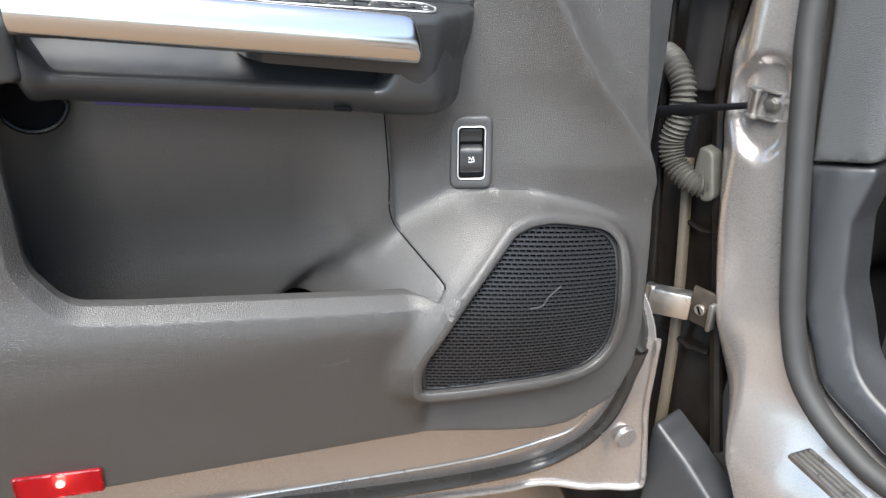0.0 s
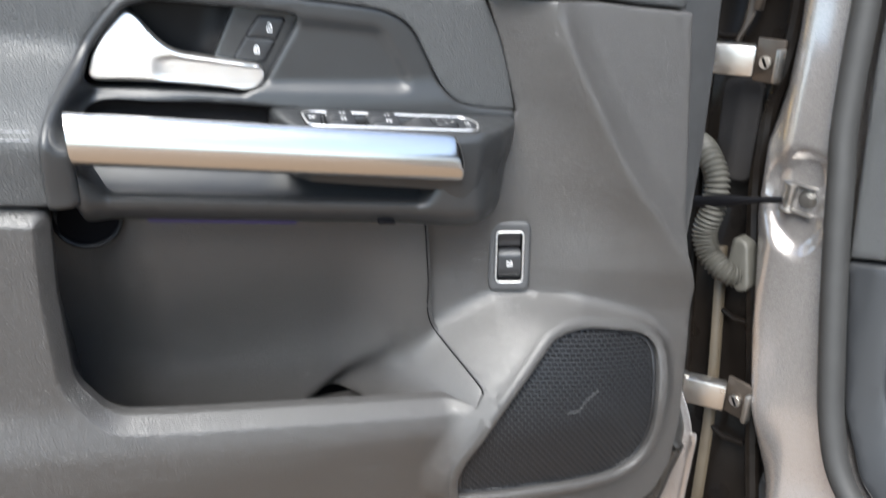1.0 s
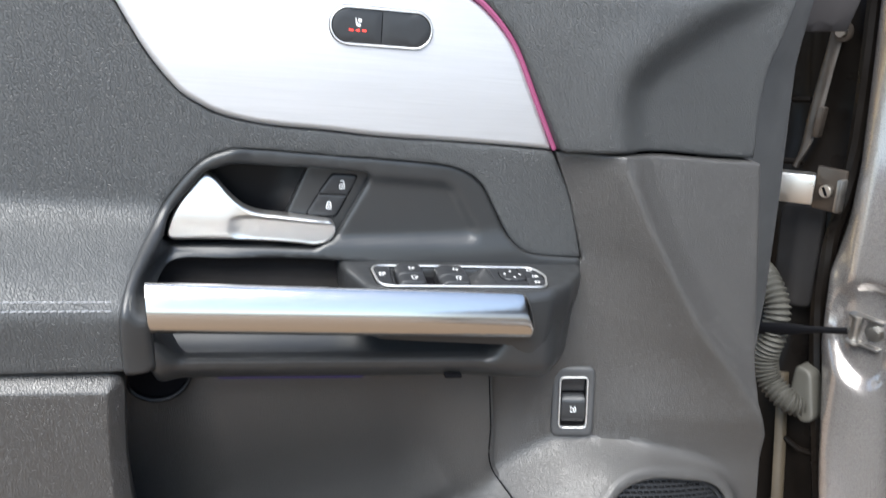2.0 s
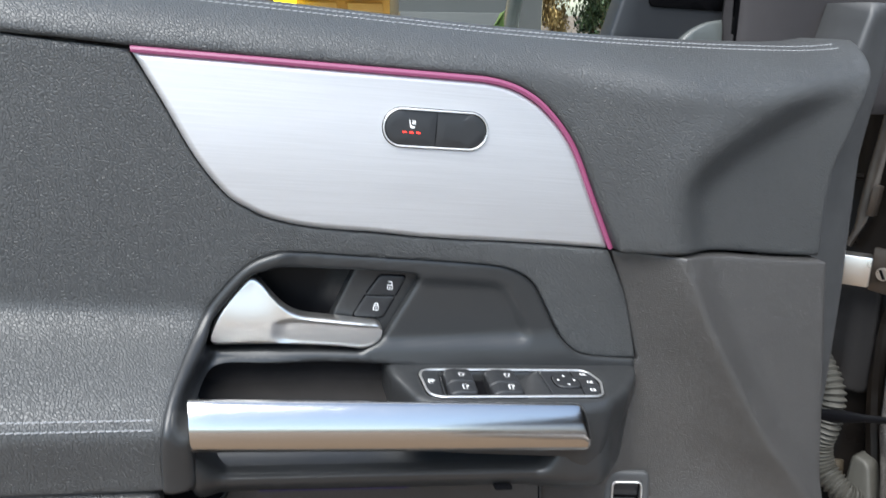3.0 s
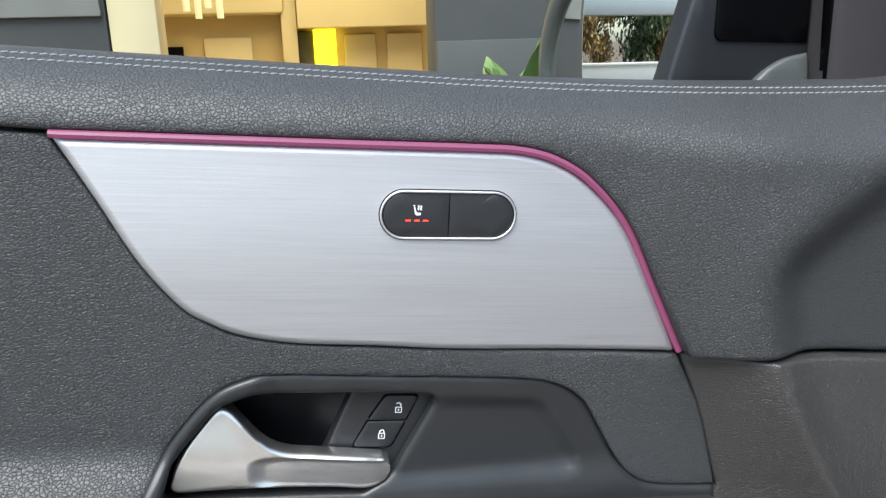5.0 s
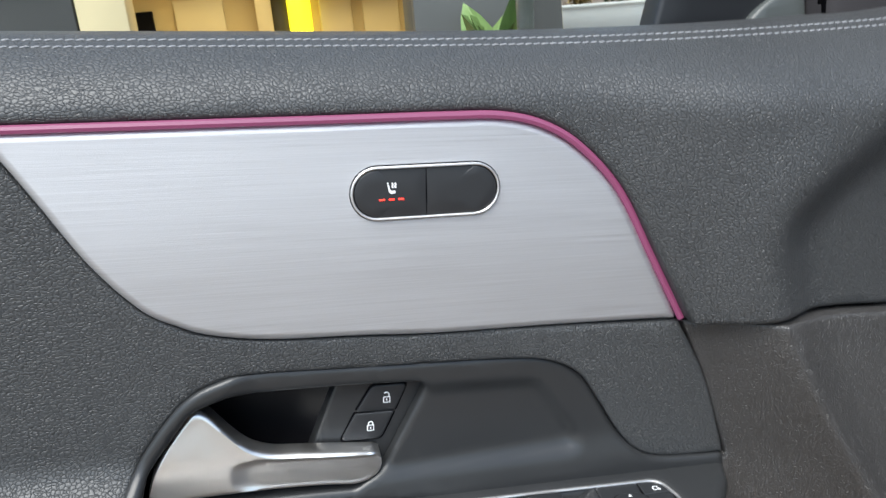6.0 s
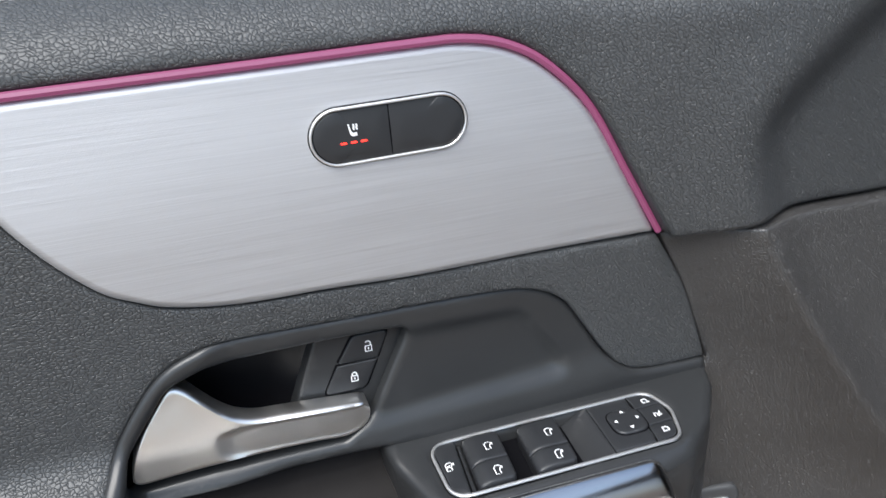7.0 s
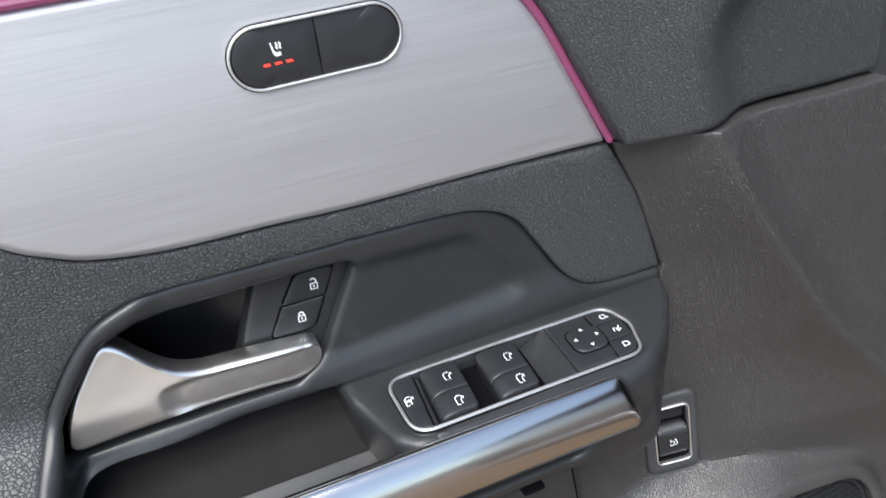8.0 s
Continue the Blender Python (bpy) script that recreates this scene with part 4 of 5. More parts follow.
# speaker: perforated grille over a black baffle
speaker = part("speaker_grille", panel(GRILL.tolist(), lambda x, z: grille_surf(x, z) - 0.0005, r=0.0016, depth=0.01, step=0.01, holes=[(GRILL + (GRILL.mean(0) - GRILL) * 0.045).tolist()]), GRILLE, door, "black perforated door speaker grille")
part("baffle", panel((GRILL + (GRILL.mean(0) - GRILL) * 0.02).tolist(), lambda x, z: grille_surf(x, z) + 0.006, r=0.001, depth=0.002, step=0.012), DARK, speaker)


def perforated():
    """A sheet of staggered slots, each with its own edges."""
    inner = GRILL + (GRILL.mean(0) - GRILL) * 0.035
    pu, pv = 0.0073, 0.0043
    verts, faces = [], []
    lean = -0.15
    for j in range(-31, 32):
        for i in range(-24, 25):
            u = (i + (0.5 if j % 2 else 0)) * pu
            v = j * pv
            cx, cz = 0.325 + u, 0.575 + v + lean * u
            if not inside(np.array([(cx, cz)]), inner)[0]:
                continue
            outer = [(-0.5, -0.5), (0.5, -0.5), (0.5, 0.5), (-0.5, 0.5)]
            base = len(verts)
            for k_, (a, b, back) in enumerate(((1, 1, 0), (0.86, 0.60, 0), (0.84, 0.54, 0.0025))):
                for s, t in outer:
                    x = cx + s * pu * a
                    z = cz + t * pv * b + lean * s * pu * a
                    y = float(grille_surf(np.array([x]), np.array([z]))[0]) + back
                    verts.append((x, y, z))
            for k_ in (0, 4):
                for s in range(4):
                    t = (s + 1) % 4
                    faces.append((base + k_ + s, base + k_ + t, base + k_ + 4 + t, base + k_ + 4 + s))
    me = bpy.data.meshes.new("mesh_sheet")
    me.from_pydata(verts, [], faces)
    bm = bmesh.new()
    bm.from_mesh(me)
    bpy.data.meshes.remove(me)
    return bm


tagged(part("mesh_sheet", perforated(), GRILLE, speaker, "black slotted grille sheet", False), kind="stuff")
part("emblem", ribbon([spline([(0.3260, 0.5790), (0.3400, 0.5790), (0.3480, 0.5870), (0.3640, 0.5960)], 6)], 0.0018, DOOR, lambda x, z: grille_surf(x, z) - 0.0012, 0.0008), RUBBER, speaker, "small grey sweeping emblem", False)

# tailgate switch
boot_switch = part("tailgate_switch", panel(fillet([(-0.0215, -0.0365, 0.009), (0.0215, -0.0365, 0.009), (0.0215, 0.0365, 0.009), (-0.0215, 0.0365, 0.009)], 0.004), lambda u, v: -0.0035 + 0 * u, r=0.003, depth=0.012, step=0.008, frame_=TAIL, holes=[fillet([(-0.0135, -0.0255, 0.004), (0.0135, -0.0255, 0.004), (0.0135, 0.0255, 0.004), (-0.0135, 0.0255, 0.004)], 0.004)]), RUBBER, door, "tailgate rocker switch in silver-rimmed black surround")
part("rim", panel(fillet([(-0.0146, -0.0269, 0.0055), (0.0146, -0.0269, 0.0055), (0.0146, 0.0269, 0.0055), (-0.0146, 0.0269, 0.0055)], 0.004), lambda u, v: -0.0050 + 0 * u, r=0.0008, depth=0.004, step=0.01, frame_=TAIL, holes=[fillet([(-0.0130, -0.0253, 0.004), (0.0130, -0.0253, 0.004), (0.0130, 0.0253, 0.004), (-0.0130, 0.0253, 0.004)], 0.004)]), SILVER, boot_switch, "silver rim")
part("well", panel(fillet([(-0.0132, -0.0255, 0.004), (0.0132, -0.0255, 0.004), (0.0132, 0.0255, 0.004), (-0.0132, 0.0255, 0.004)], 0.004), lambda u, v: 0.004 - 0.006 * smooth(0.01, -0.03, v) + 0 * u, r=0.0008, depth=0.004, step=0.006, frame_=TAIL), GLOSS, boot_switch)


def tail_surf(u, v):
    return -0.0052 + 0.006 * smooth(0.003, 0.0085, v) + 0.003 * smooth(-0.012, -0.022, v) + 0 * u


rock = part("rocker", panel(fillet([(-0.0122, -0.0200, 0.003), (0.0122, -0.0200, 0.003), (0.0122, 0.0075, 0.004), (-0.0122, 0.0075, 0.004)], 0.003), tail_surf, r=0.0012, depth=0.012, step=0.003, frame_=TAIL), KEY, boot_switch)
part("rocker_back", panel(fillet([(-0.0120, 0.0100, 0.002), (0.0120, 0.0100, 0.002), (0.0120, 0.0235, 0.004), (-0.0120, 0.0235, 0.004)], 0.003), lambda u, v: 0.0030 - 0.0035 * smooth(0.014, 0.024, v) + 0 * u, r=0.0012, depth=0.006, step=0.003, frame_=TAIL), KEY, boot_switch, "sloping upper half of the rocker")
CARICON = [[(-3.4, -1.2), (-2.6, -2.4), (-0.8, -2.4), (0, -1.4), (1.2, -2.2), (2.6, -1.6), (2.6, 0.6), (1.2, 2.4)], [(-3.2, 0.6), (-1.6, 1.8), (0.4, 1.0), (0.2, -0.6)], [(-3.4, 2.6), (-1.8, 3.0)], [(0.8, 3.2), (2.4, 2.6)]]
part("icon", ribbon(local(0.0, -0.0065, CARICON, 0, 0.00095), 0.0007, TAIL, tail_surf), PRINT, boot_switch, "white open tailgate symbol", False)

SCUFF = mat("pale_scuff", (0.062, 0.060, 0.058), 0.55)
blotch(SCUFF, (0.062, 0.060, 0.058), 0.6, 900)
for line, wide_ in (([(0.1063, 0.5396), (0.1178, 0.54), (0.1282, 0.5379)], 0.0022), ([(0.1242, 0.5413), (0.1335, 0.5405), (0.1406, 0.5378)], 0.0016)):
    part("scuff", ribbon([line], wide_, DOOR, lower_surf, 0.0001), SCUFF, door, "faint pale scuff mark", False)

# red marker lamp at the foot of the trim
LAMP = [(-0.1912, 0.4368), (-0.1877, 0.4732), (-0.1103, 0.4608), (-0.1133, 0.4269)]
lamp = part("door_lamp", panel(fillet([(x, z, 0.004) for x, z in LAMP], 0.005), lambda x, z: lower_surf(x, z) - 0.0040, r=0.002, depth=0.02, step=0.008, holes=[fillet([(x + (-0.1506 - x) * 0.06, z + (0.4500 - z) * 0.14, 0.003) for x, z in LAMP], 0.004)]), LAMPRED, door, "lit red courtesy lamp")


def reflector(x, z):
    return lower_surf(x, z) - 0.0006 - 0.0016 * np.abs(((x + 0.1498) / 0.012) % 2.0 - 1.0) * smooth(0.006, 0.020, np.abs(x + 0.1498))


part("reflector", panel(fillet([(x + (-0.1506 - x) * 0.03, z + (0.4500 - z) * 0.07, 0.003) for x, z in LAMP], 0.003), reflector, r=0.0005, depth=0.006, step=0.0025), SILVER, lamp, "faceted silver reflector")
part("lens", panel(fillet([(x + (-0.1506 - x) * 0.055, z + (0.4500 - z) * 0.13, 0.003) for x, z in LAMP], 0.004), lambda x, z: lower_surf(x, z) - 0.0042, r=0.0006, depth=0.0012, step=0.008), REDLENS, lamp, "clear red lens")
part("bulb", disc((-0.1498, float(lower_surf(np.array([-0.1498]), np.array([0.451]))[0]) - 0.0018, 0.451), (0, 1, 0), 0.0036, 0.0016, 16), BULB, lamp, "warm glowing bulb")

# ---- painted shell below and behind the trim
SHELL = fillet([(-0.62, 0.26, 0), (-0.62, 0.56, 0), (0.40, 0.52, 0), (0.48, 0.60, 0.05), (0.50, 0.95, 0), (0.552, 0.95, 0), (0.560, 0.80, 0.05), (0.556, 0.50, 0.06), (0.5649, 0.4353, 0.01), (0.5708, 0.3749, 0.01), (0.5801, 0.2904, 0.01), (0.5940, 0.1660, 0.01), (0.5880, 0.1480, 0.01), (0.5200, 0.1450, 0.05), (0.4050, 0.1400, 0.05), (0.2963, 0.1640, 0.05), (0.0618, 0.2251, 0.05)], 0.012)


def shell_surf(x, z):
    return 0.698 + 0.30 * np.maximum(0.42 - z, 0) * smooth(0.60, 0.42, x) + 0.012 * smooth(0.50, 0.545, x) * smooth(0.5, 0.3, z) + 0.13 * smooth(0.43, 0.62, z)


part("door_shell", panel(SHELL, shell_surf, r=0.006, depth=0.06, step=0.012), PAINT, door, "grey metallic painted door shell")
SEAL = spline([(-0.62, 0.375), (-0.0663, 0.3079), (0.0437, 0.2828), (0.215, 0.2412), (0.3426, 0.2187), (0.4321, 0.2155), (0.4803, 0.2533), (0.5091, 0.306), (0.5287, 0.364), (0.5339, 0.4247), (0.530, 0.50), (0.536, 0.60), (0.545, 0.72), (0.548, 0.95)], 8)
part("door_seal", tube([on(shell_surf, x, z, 0.002) for x, z in SEAL], 0.0165, 12, (0.9, 0.55)), SEALANT, door, "black glossy rubber door seal")
part("rubber_plug", disc(on(shell_surf, 0.5495, 0.2610, 0.003), (0, 1, 0), 0.0190, 0.010, 32, 0.0045), PAINT, door, "round painted plug")
part("edge_seam", tube([on(shell_surf, x, z, 0.002) for x, z in spline([(0.5631, 0.4357), (0.568, 0.3756), (0.5714, 0.3125), (0.5817, 0.2268), (0.5868, 0.1750), (0.5790, 0.1600), (0.5300, 0.1570), (0.4700, 0.1580), (0.4050, 0.1530), (0.3000, 0.1800), (0.1600, 0.2180), (0.0600, 0.2430)], 6)], 0.0042, 8), PAINT, door, "folded painted door edge")
# Highlight on the seal's upper edge, modelled as a thin bright strip.
part("seal_glint", tube([on(shell_surf, x, z, 0.001) for x, z in spline([(-0.0644, 0.3224), (0.0447, 0.305), (0.2798, 0.2684), (0.3781, 0.2622), (0.4594, 0.2801), (0.4866, 0.3376), (0.499, 0.3904)], 6)], 0.0016, 6), STEEL, door, "thin steel strip for the highlight along the seal")
part("edge_strip", panel(divide([(0.500, 0.55), (0.512, 0.80), (0.500, 0.955), (0.492, 1.01), (0.500, 1.05), (0.515, 1.11), (0.545, 1.20), (0.60, 1.20), (0.575, 1.12), (0.560, 1.05), (0.556, 0.95), (0.560, 0.80), (0.552, 0.55)], 0.012), lambda x, z: 0.757 + 0.012 * smooth(0.9, 1.1, z) + 0.25 * np.maximum(x - 0.53, 0), r=0.006, depth=0.06, step=0.01), RUBBER, door, "black rubber strip along the hinge edge")

# window, mirror sail and mirror
part("window_pane", box((0.95, 0.005, 0.5), (-0.075, 0.870, 1.40)), GLASS, door, "clear side window pane", False).visible_shadow = False
part("window_divider", box((0.014, 0.012, 0.5), (0.428, 0.826, 1.39), (0, -2, 0), 0.003), GLOSS, door, "black window frame bar")
part("mirror_sail", panel(fillet([(0.430, 1.08, 0), (0.424, 1.5, 0), (0.80, 1.5, 0), (0.70, 1.08, 0)], 0.03), lambda x, z: 0.815 + 0.04 * smooth(0.46, 0.6, x), r=0.01, depth=0.04, step=0.03), FABRIC, door, "dark grey mirror corner cover")

# side mirror: housing, convex glass, foot
SIDE = ((0, 0, 0), (0, 1, 0), (0, 0, 1), (1, 0, 0))  # seen along the car


def glass_surf(u, v):
    return 0.322 - 0.13 * (u - 0.98) + 0.35 * ((u - 0.98) ** 2 + (v - 1.19) ** 2)


GLASS_OUT = curve([(1.128, 1.122), (1.138, 1.160), (1.126, 1.197), (1.098, 1.232), (1.050, 1.264), (0.970, 1.296), (0.900, 1.306), (0.873, 1.306, 1), (0.873, 1.205), (0.900, 1.112, 1), (1.000, 1.106)], 0.01)
HOUSING = curve([(1.130, 1.098), (1.168, 1.140), (1.176, 1.195), (1.148, 1.238), (1.098, 1.272), (1.020, 1.312), (0.900, 1.326), (0.867, 1.326, 1), (0.867, 1.205), (0.882, 1.098, 1), (1.000, 1.090)], 0.01)
side_mirror = part("side_mirror", panel(HOUSING, lambda u, v: glass_surf(u, v) - 0.010 + 0.012 * smooth(0.0, 0.06, signed(u, v, np.array(GLASS_OUT))), r=0.010, depth=0.10, step=0.012, frame_=SIDE, holes=[GLASS_OUT], hole_depth=0.02), CASE, door, "grey door mirror housing with convex glass")
part("mirror_glass", panel(grow(GLASS_OUT, 0.002), glass_surf, r=0.002, depth=0.004, step=0.008, frame_=SIDE), MIRROR, side_mirror, "convex mirror glass")
part("mirror_back", panel(grow(HOUSING, -0.004), lambda u, v: 0.47 - 2.2 * ((u - 0.98) ** 2 + (v - 1.19) ** 2), r=0.01, depth=-0.09, step=0.015, frame_=SIDE), PAINT, side_mirror, "grey painted mirror shell")
part("mirror_foot", box((0.16, 0.10, 0.05), (0.43, 0.885, 1.10), (0, 0, 0), 0.015), SATIN, side_mirror)
part("quarter_cover", panel(fillet([(0.284, 1.10, 0), (0.302, 1.155, 0.02), (0.329, 1.244, 0.03), (0.375, 1.42, 0), (0.430, 1.42, 0), (0.430, 1.10, 0)], 0.015), lambda x, z: 0.845 + 0 * x, r=0.004, depth=0.02, step=0.02), GRILLE, door, "black plastic mirror corner")
part("mirror_base", panel(divide(spline([(0.366, 1.10), (0.372, 1.148), (0.384, 1.166), (0.405, 1.178), (0.427, 1.182)], 5) + [(0.427, 1.10)], 0.006), lambda x, z: 0.8410 - 0.004 * smooth(1.19, 1.15, z), r=0.003, depth=0.004, step=0.008), CASE, door, "pale grey curved mirror base")
part("quarter_pane", panel(fillet([(0.343, 1.1935, 0.008), (0.350, 1.42, 0), (0.426, 1.42, 0), (0.426, 1.190, 0)], 0.02), lambda x, z: 0.8425 + 0 * x, r=0.001, depth=0.003, step=0.02), GLOSS, door, "gloss black corner insert")

# ---------------------------------------------------------------- the car body round the hinges
body = car
BODY = ((0.6029, 0.7668, 0.0422), (0.316, -0.949, 0), (0.1367, 0.1594, 0.9406), (0.949, 0.316, 0))  # the body side leans inwards towards its top


def at_body(s, z, h=0.0):
    return tuple(np.array(BODY[0]) + s * np.array(BODY[1]) + z * np.array(BODY[2]) + h * np.array(BODY[3]))


DISH = np.array(spline([(0.052, 0.700), (0.060, 0.752), (0.094, 0.781), (0.130, 0.779), (0.145, 0.748), (0.146, 0.700), (0.140, 0.660), (0.114, 0.637), (0.074, 0.655)], 6, True))


def pillar_surf(s, z):
    dish = 0.016 * smooth(0.003, -0.017, signed(s, z, DISH))
    return dish - 0.006 * np.exp(-((s - 0.10) / 0.05) ** 2) + 0.016 * smooth(0.085, 0.045, s) - 0.03 * smooth(0.35, 0.20, z) * smooth(0.1, 0.25, s) + 0.05 * smooth(0.16, 0.10, s) * smooth(0.42, 0.25, z)


PILLAR = fillet([(0.030, 1.45, 0), (0.042, 1.13, 0.1), (0.054, 0.93, 0.1), (0.051, 0.85, 0.06), (0.036, 0.77, 0.05), (0.040, 0.67, 0.08), (0.084, 0.46, 0.1), (0.110, 0.32, 0.08), (0.155, 0.205, 0.1), (0.235, 0.08, 0.05), (0.30, -0.02, 0), (0.75, -0.03, 0), (0.75, 0.275, 0), (0.345, 0.300, 0.08), (0.240, 0.360, 0.06), (0.203, 0.445, 0.06), (0.166, 0.65, 0.1), (0.142, 0.85, 0.1), (0.138, 1.45, 0)], 0.014)
part("door_pillar", panel(PILLAR, pillar_surf, r=0.012, depth=0.05, step=0.0065, frame_=BODY), PAINT, body, "grey metallic painted pillar and sill")
part("hinge_well", panel(fillet([(-0.35, -0.1, 0), (-0.35, 1.45, 0), (0.10, 1.45, 0), (0.10, -0.1, 0)], 0.04), lambda s, z: 0.055 + 0.012 * np.sin(s * 60) * smooth(0.0, -0.05, s) + 0.01 * np.sin(z * 21), r=0.004, depth=0.01, step=0.02, frame_=BODY), WELL, body, "dark painted hinge recess")
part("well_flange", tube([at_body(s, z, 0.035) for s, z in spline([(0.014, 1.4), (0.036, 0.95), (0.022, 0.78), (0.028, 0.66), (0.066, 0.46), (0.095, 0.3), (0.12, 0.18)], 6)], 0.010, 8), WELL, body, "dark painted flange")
part("drain_hose", tube([at_body(s, z, 0.035) for s, z in spline([(-0.012, 0.60), (0.000, 0.50), (0.010, 0.41), (0.017, 0.32), (0.020, 0.21), (0.022, 0.08)], 6)], 0.0085, 8, (1, 0.5)), TAPE, body, "brown sealing tape in the recess")
# Dim reflections on the painted fender are put into a black base colour.
part("front_fender", panel(fillet([(0.050, -0.1, 0), (0.048, 0.205, 0.006), (0.054, 0.222, 0.008), (0.110, 0.185, 0.05), (0.165, 0.140, 0.05), (0.24, 0.05, 0), (0.25, -0.1, 0)], 0.012), lambda s, z: -0.034 + 0.1 * np.maximum(s - 0.06, 0), r=0.006, depth=0.05, step=0.012, frame_=BODY), KEY, body, "dark grey fender corner")
INNER = mat("dull_bare_metal", (0.075, 0.062, 0.052), 0.4, 0.6)
rough_noise(INNER, 0.3, 0.55, 35)
blotch(INNER, (0.075, 0.062, 0.052), 0.45, 40)
part("fender_rail", tube([at_body(s, z, 0.038) for s, z in spline([(-0.046, 0.90), (-0.034, 0.94), (-0.024, 1.03), (-0.016, 1.10), (-0.004, 1.22)], 6)], 0.0095, 8, (1, 0.45)), INNER, body, "dull brown metal rail in the hinge recess")
part("rail_clip", box((0.010, 0.012, 0.042), at_body(-0.016, 0.970, 0.030), (0, 4, math.degrees(math.atan2(-0.949, 0.316))), 0.002), INNER, body, "small metal clip on the rail")
part("fender_washer", disc(at_body(-0.004, 1.097, 0.030), (0.949, 0.316, 0), 0.0135, 0.004, 24, 0.001), INNER, body, "round washer")
part("fender_bolt", disc(at_body(-0.004, 1.097, 0.025), (0.949, 0.316, 0), 0.0080, 0.009, 6, 0.001), ZINC, body, "hexagonal fender bolt")
part("well_panel", panel(fillet([(-0.050, 0.70, 0.01), (-0.058, 0.845, 0.02), (0.006, 0.855, 0.02), (0.012, 0.70, 0.02)], 0.01), lambda s, z: 0.036 - 0.006 * np.exp(-((s + 0.022) / 0.010) ** 2), r=0.005, depth=0.02, step=0.008, frame_=BODY), MATTE, body, "black cover in the recess")
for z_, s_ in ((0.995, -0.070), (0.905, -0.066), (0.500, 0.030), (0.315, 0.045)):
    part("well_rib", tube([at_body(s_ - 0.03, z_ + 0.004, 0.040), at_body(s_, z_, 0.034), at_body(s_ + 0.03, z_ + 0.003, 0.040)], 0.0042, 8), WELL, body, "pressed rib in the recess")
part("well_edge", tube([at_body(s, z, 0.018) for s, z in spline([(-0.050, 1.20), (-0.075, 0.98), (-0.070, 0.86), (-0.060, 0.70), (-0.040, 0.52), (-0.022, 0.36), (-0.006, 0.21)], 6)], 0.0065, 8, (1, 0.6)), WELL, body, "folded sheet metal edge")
STRIPRUBBER = mat("matt_black_rubber", (0.022, 0.022, 0.022), 0.6, spec=0.35)
blotch(STRIPRUBBER, (0.022, 0.022, 0.022), 0.3, 25)
STRIP = spline([(0.138, 1.45), (0.139, 1.1), (0.143, 0.85), (0.153, 0.76), (0.168, 0.65), (0.186, 0.54), (0.205, 0.445), (0.235, 0.375), (0.300, 0.325), (0.40, 0.300), (0.75, 0.285)], 8)
part("weatherstrip", tube([at_body(s + 0.004, z, -0.008) for s, z in STRIP], 0.0165, 12, (1, 0.9)), STRIPRUBBER, body, "black rubber door opening seal")
part("dashboard_end", panel(fillet([(0.150, 1.45, 0), (0.160, 0.90, 0.05), (0.178, 0.656, 0.004), (0.258, 0.676, 0.02), (0.270, 0.74, 0.05), (0.275, 1.45, 0)], 0.014), lambda s, z: 0.010 + 0.5 * np.maximum(s - 0.245, 0), r=0.006, depth=0.08, step=0.014, frame_=BODY), LEATHER, body, "dark grained dashboard end")
part("kick_panel", panel(fillet([(0.176, 0.650, 0.004), (0.256, 0.670, 0.01), (0.240, 0.59, 0.05), (0.250, 0.50, 0.08), (0.290, 0.40, 0.08), (0.42, 0.34, 0.05), (0.75, 0.32, 0), (0.75, 0.28, 0), (0.38, 0.305, 0.08), (0.25, 0.37, 0.06), (0.21, 0.46, 0.06)], 0.012), lambda s, z: 0.012 + 0.3 * np.maximum(s - 0.22, 0) * smooth(0.35, 0.5, z), r=0.006, depth=0.06, step=0.012, frame_=BODY), KEY, body, "smooth dark grey kick panel")
part("footwell", panel(fillet([(0.20, 0.2, 0), (0.20, 1.45, 0), (1.2, 1.45, 0), (1.2, 0.2, 0)], 0.05), lambda s, z: 0.35 + 0 * s, r=0.004, depth=0.01, step=0.05, frame_=BODY), CARPET, body, "black carpeted footwell")
part("seat_edge", tube([at_body(s, z, 0.20) for s, z in spline([(0.30, 0.45), (0.295, 0.62), (0.33, 0.665), (0.40, 0.66)], 6)], 0.02, 8), LEATHER, body, "dark upholstered edge inside")
part("footwell_card", panel(fillet([(0.315, 0.42, 0), (0.36, 0.37, 0), (0.40, 0.40, 0), (0.35, 0.46, 0)], 0.02), lambda s, z: 0.12 + 0 * s, r=0.001, depth=0.002, step=0.02, frame_=BODY), PAPER, body, "white card in the footwell")
plate = part("sill_plate", box((0.36, 0.036, 0.008), (0.677, 0.362, 0.343), (0, 0, -90.0), 0.003), ZINC, body, "ribbed steel sill plate")
for k in range(4):
    part("rib", box((0.35, 0.0045, 0.004), (0.677 + (k - 1.5) * 0.0080, 0.362, 0.348), (0, 0, -90.0), 0.0015), STEEL, plate)

# unseen car beyond the opening, added to block light: roof, rear flank, dark cabin
def roof_row(y):
    """A slice across the crowned roof, narrower and lower towards both ends."""
    k = 1.0 - 0.10 * abs((y + 0.25) / 1.7) ** 2.5
    drop = 0.07 * abs((y + 0.25) / 1.7) ** 2.5
    top = [(0.75 * k * u, 1.575 - drop - 0.05 * abs(u) ** 4) for u in np.linspace(-1, 1, 15)]
    return [(1.72 + x, y, z) for x, z in top] + [(1.72 + x * 0.97, y, z - 0.045) for x, z in top[::-1]]


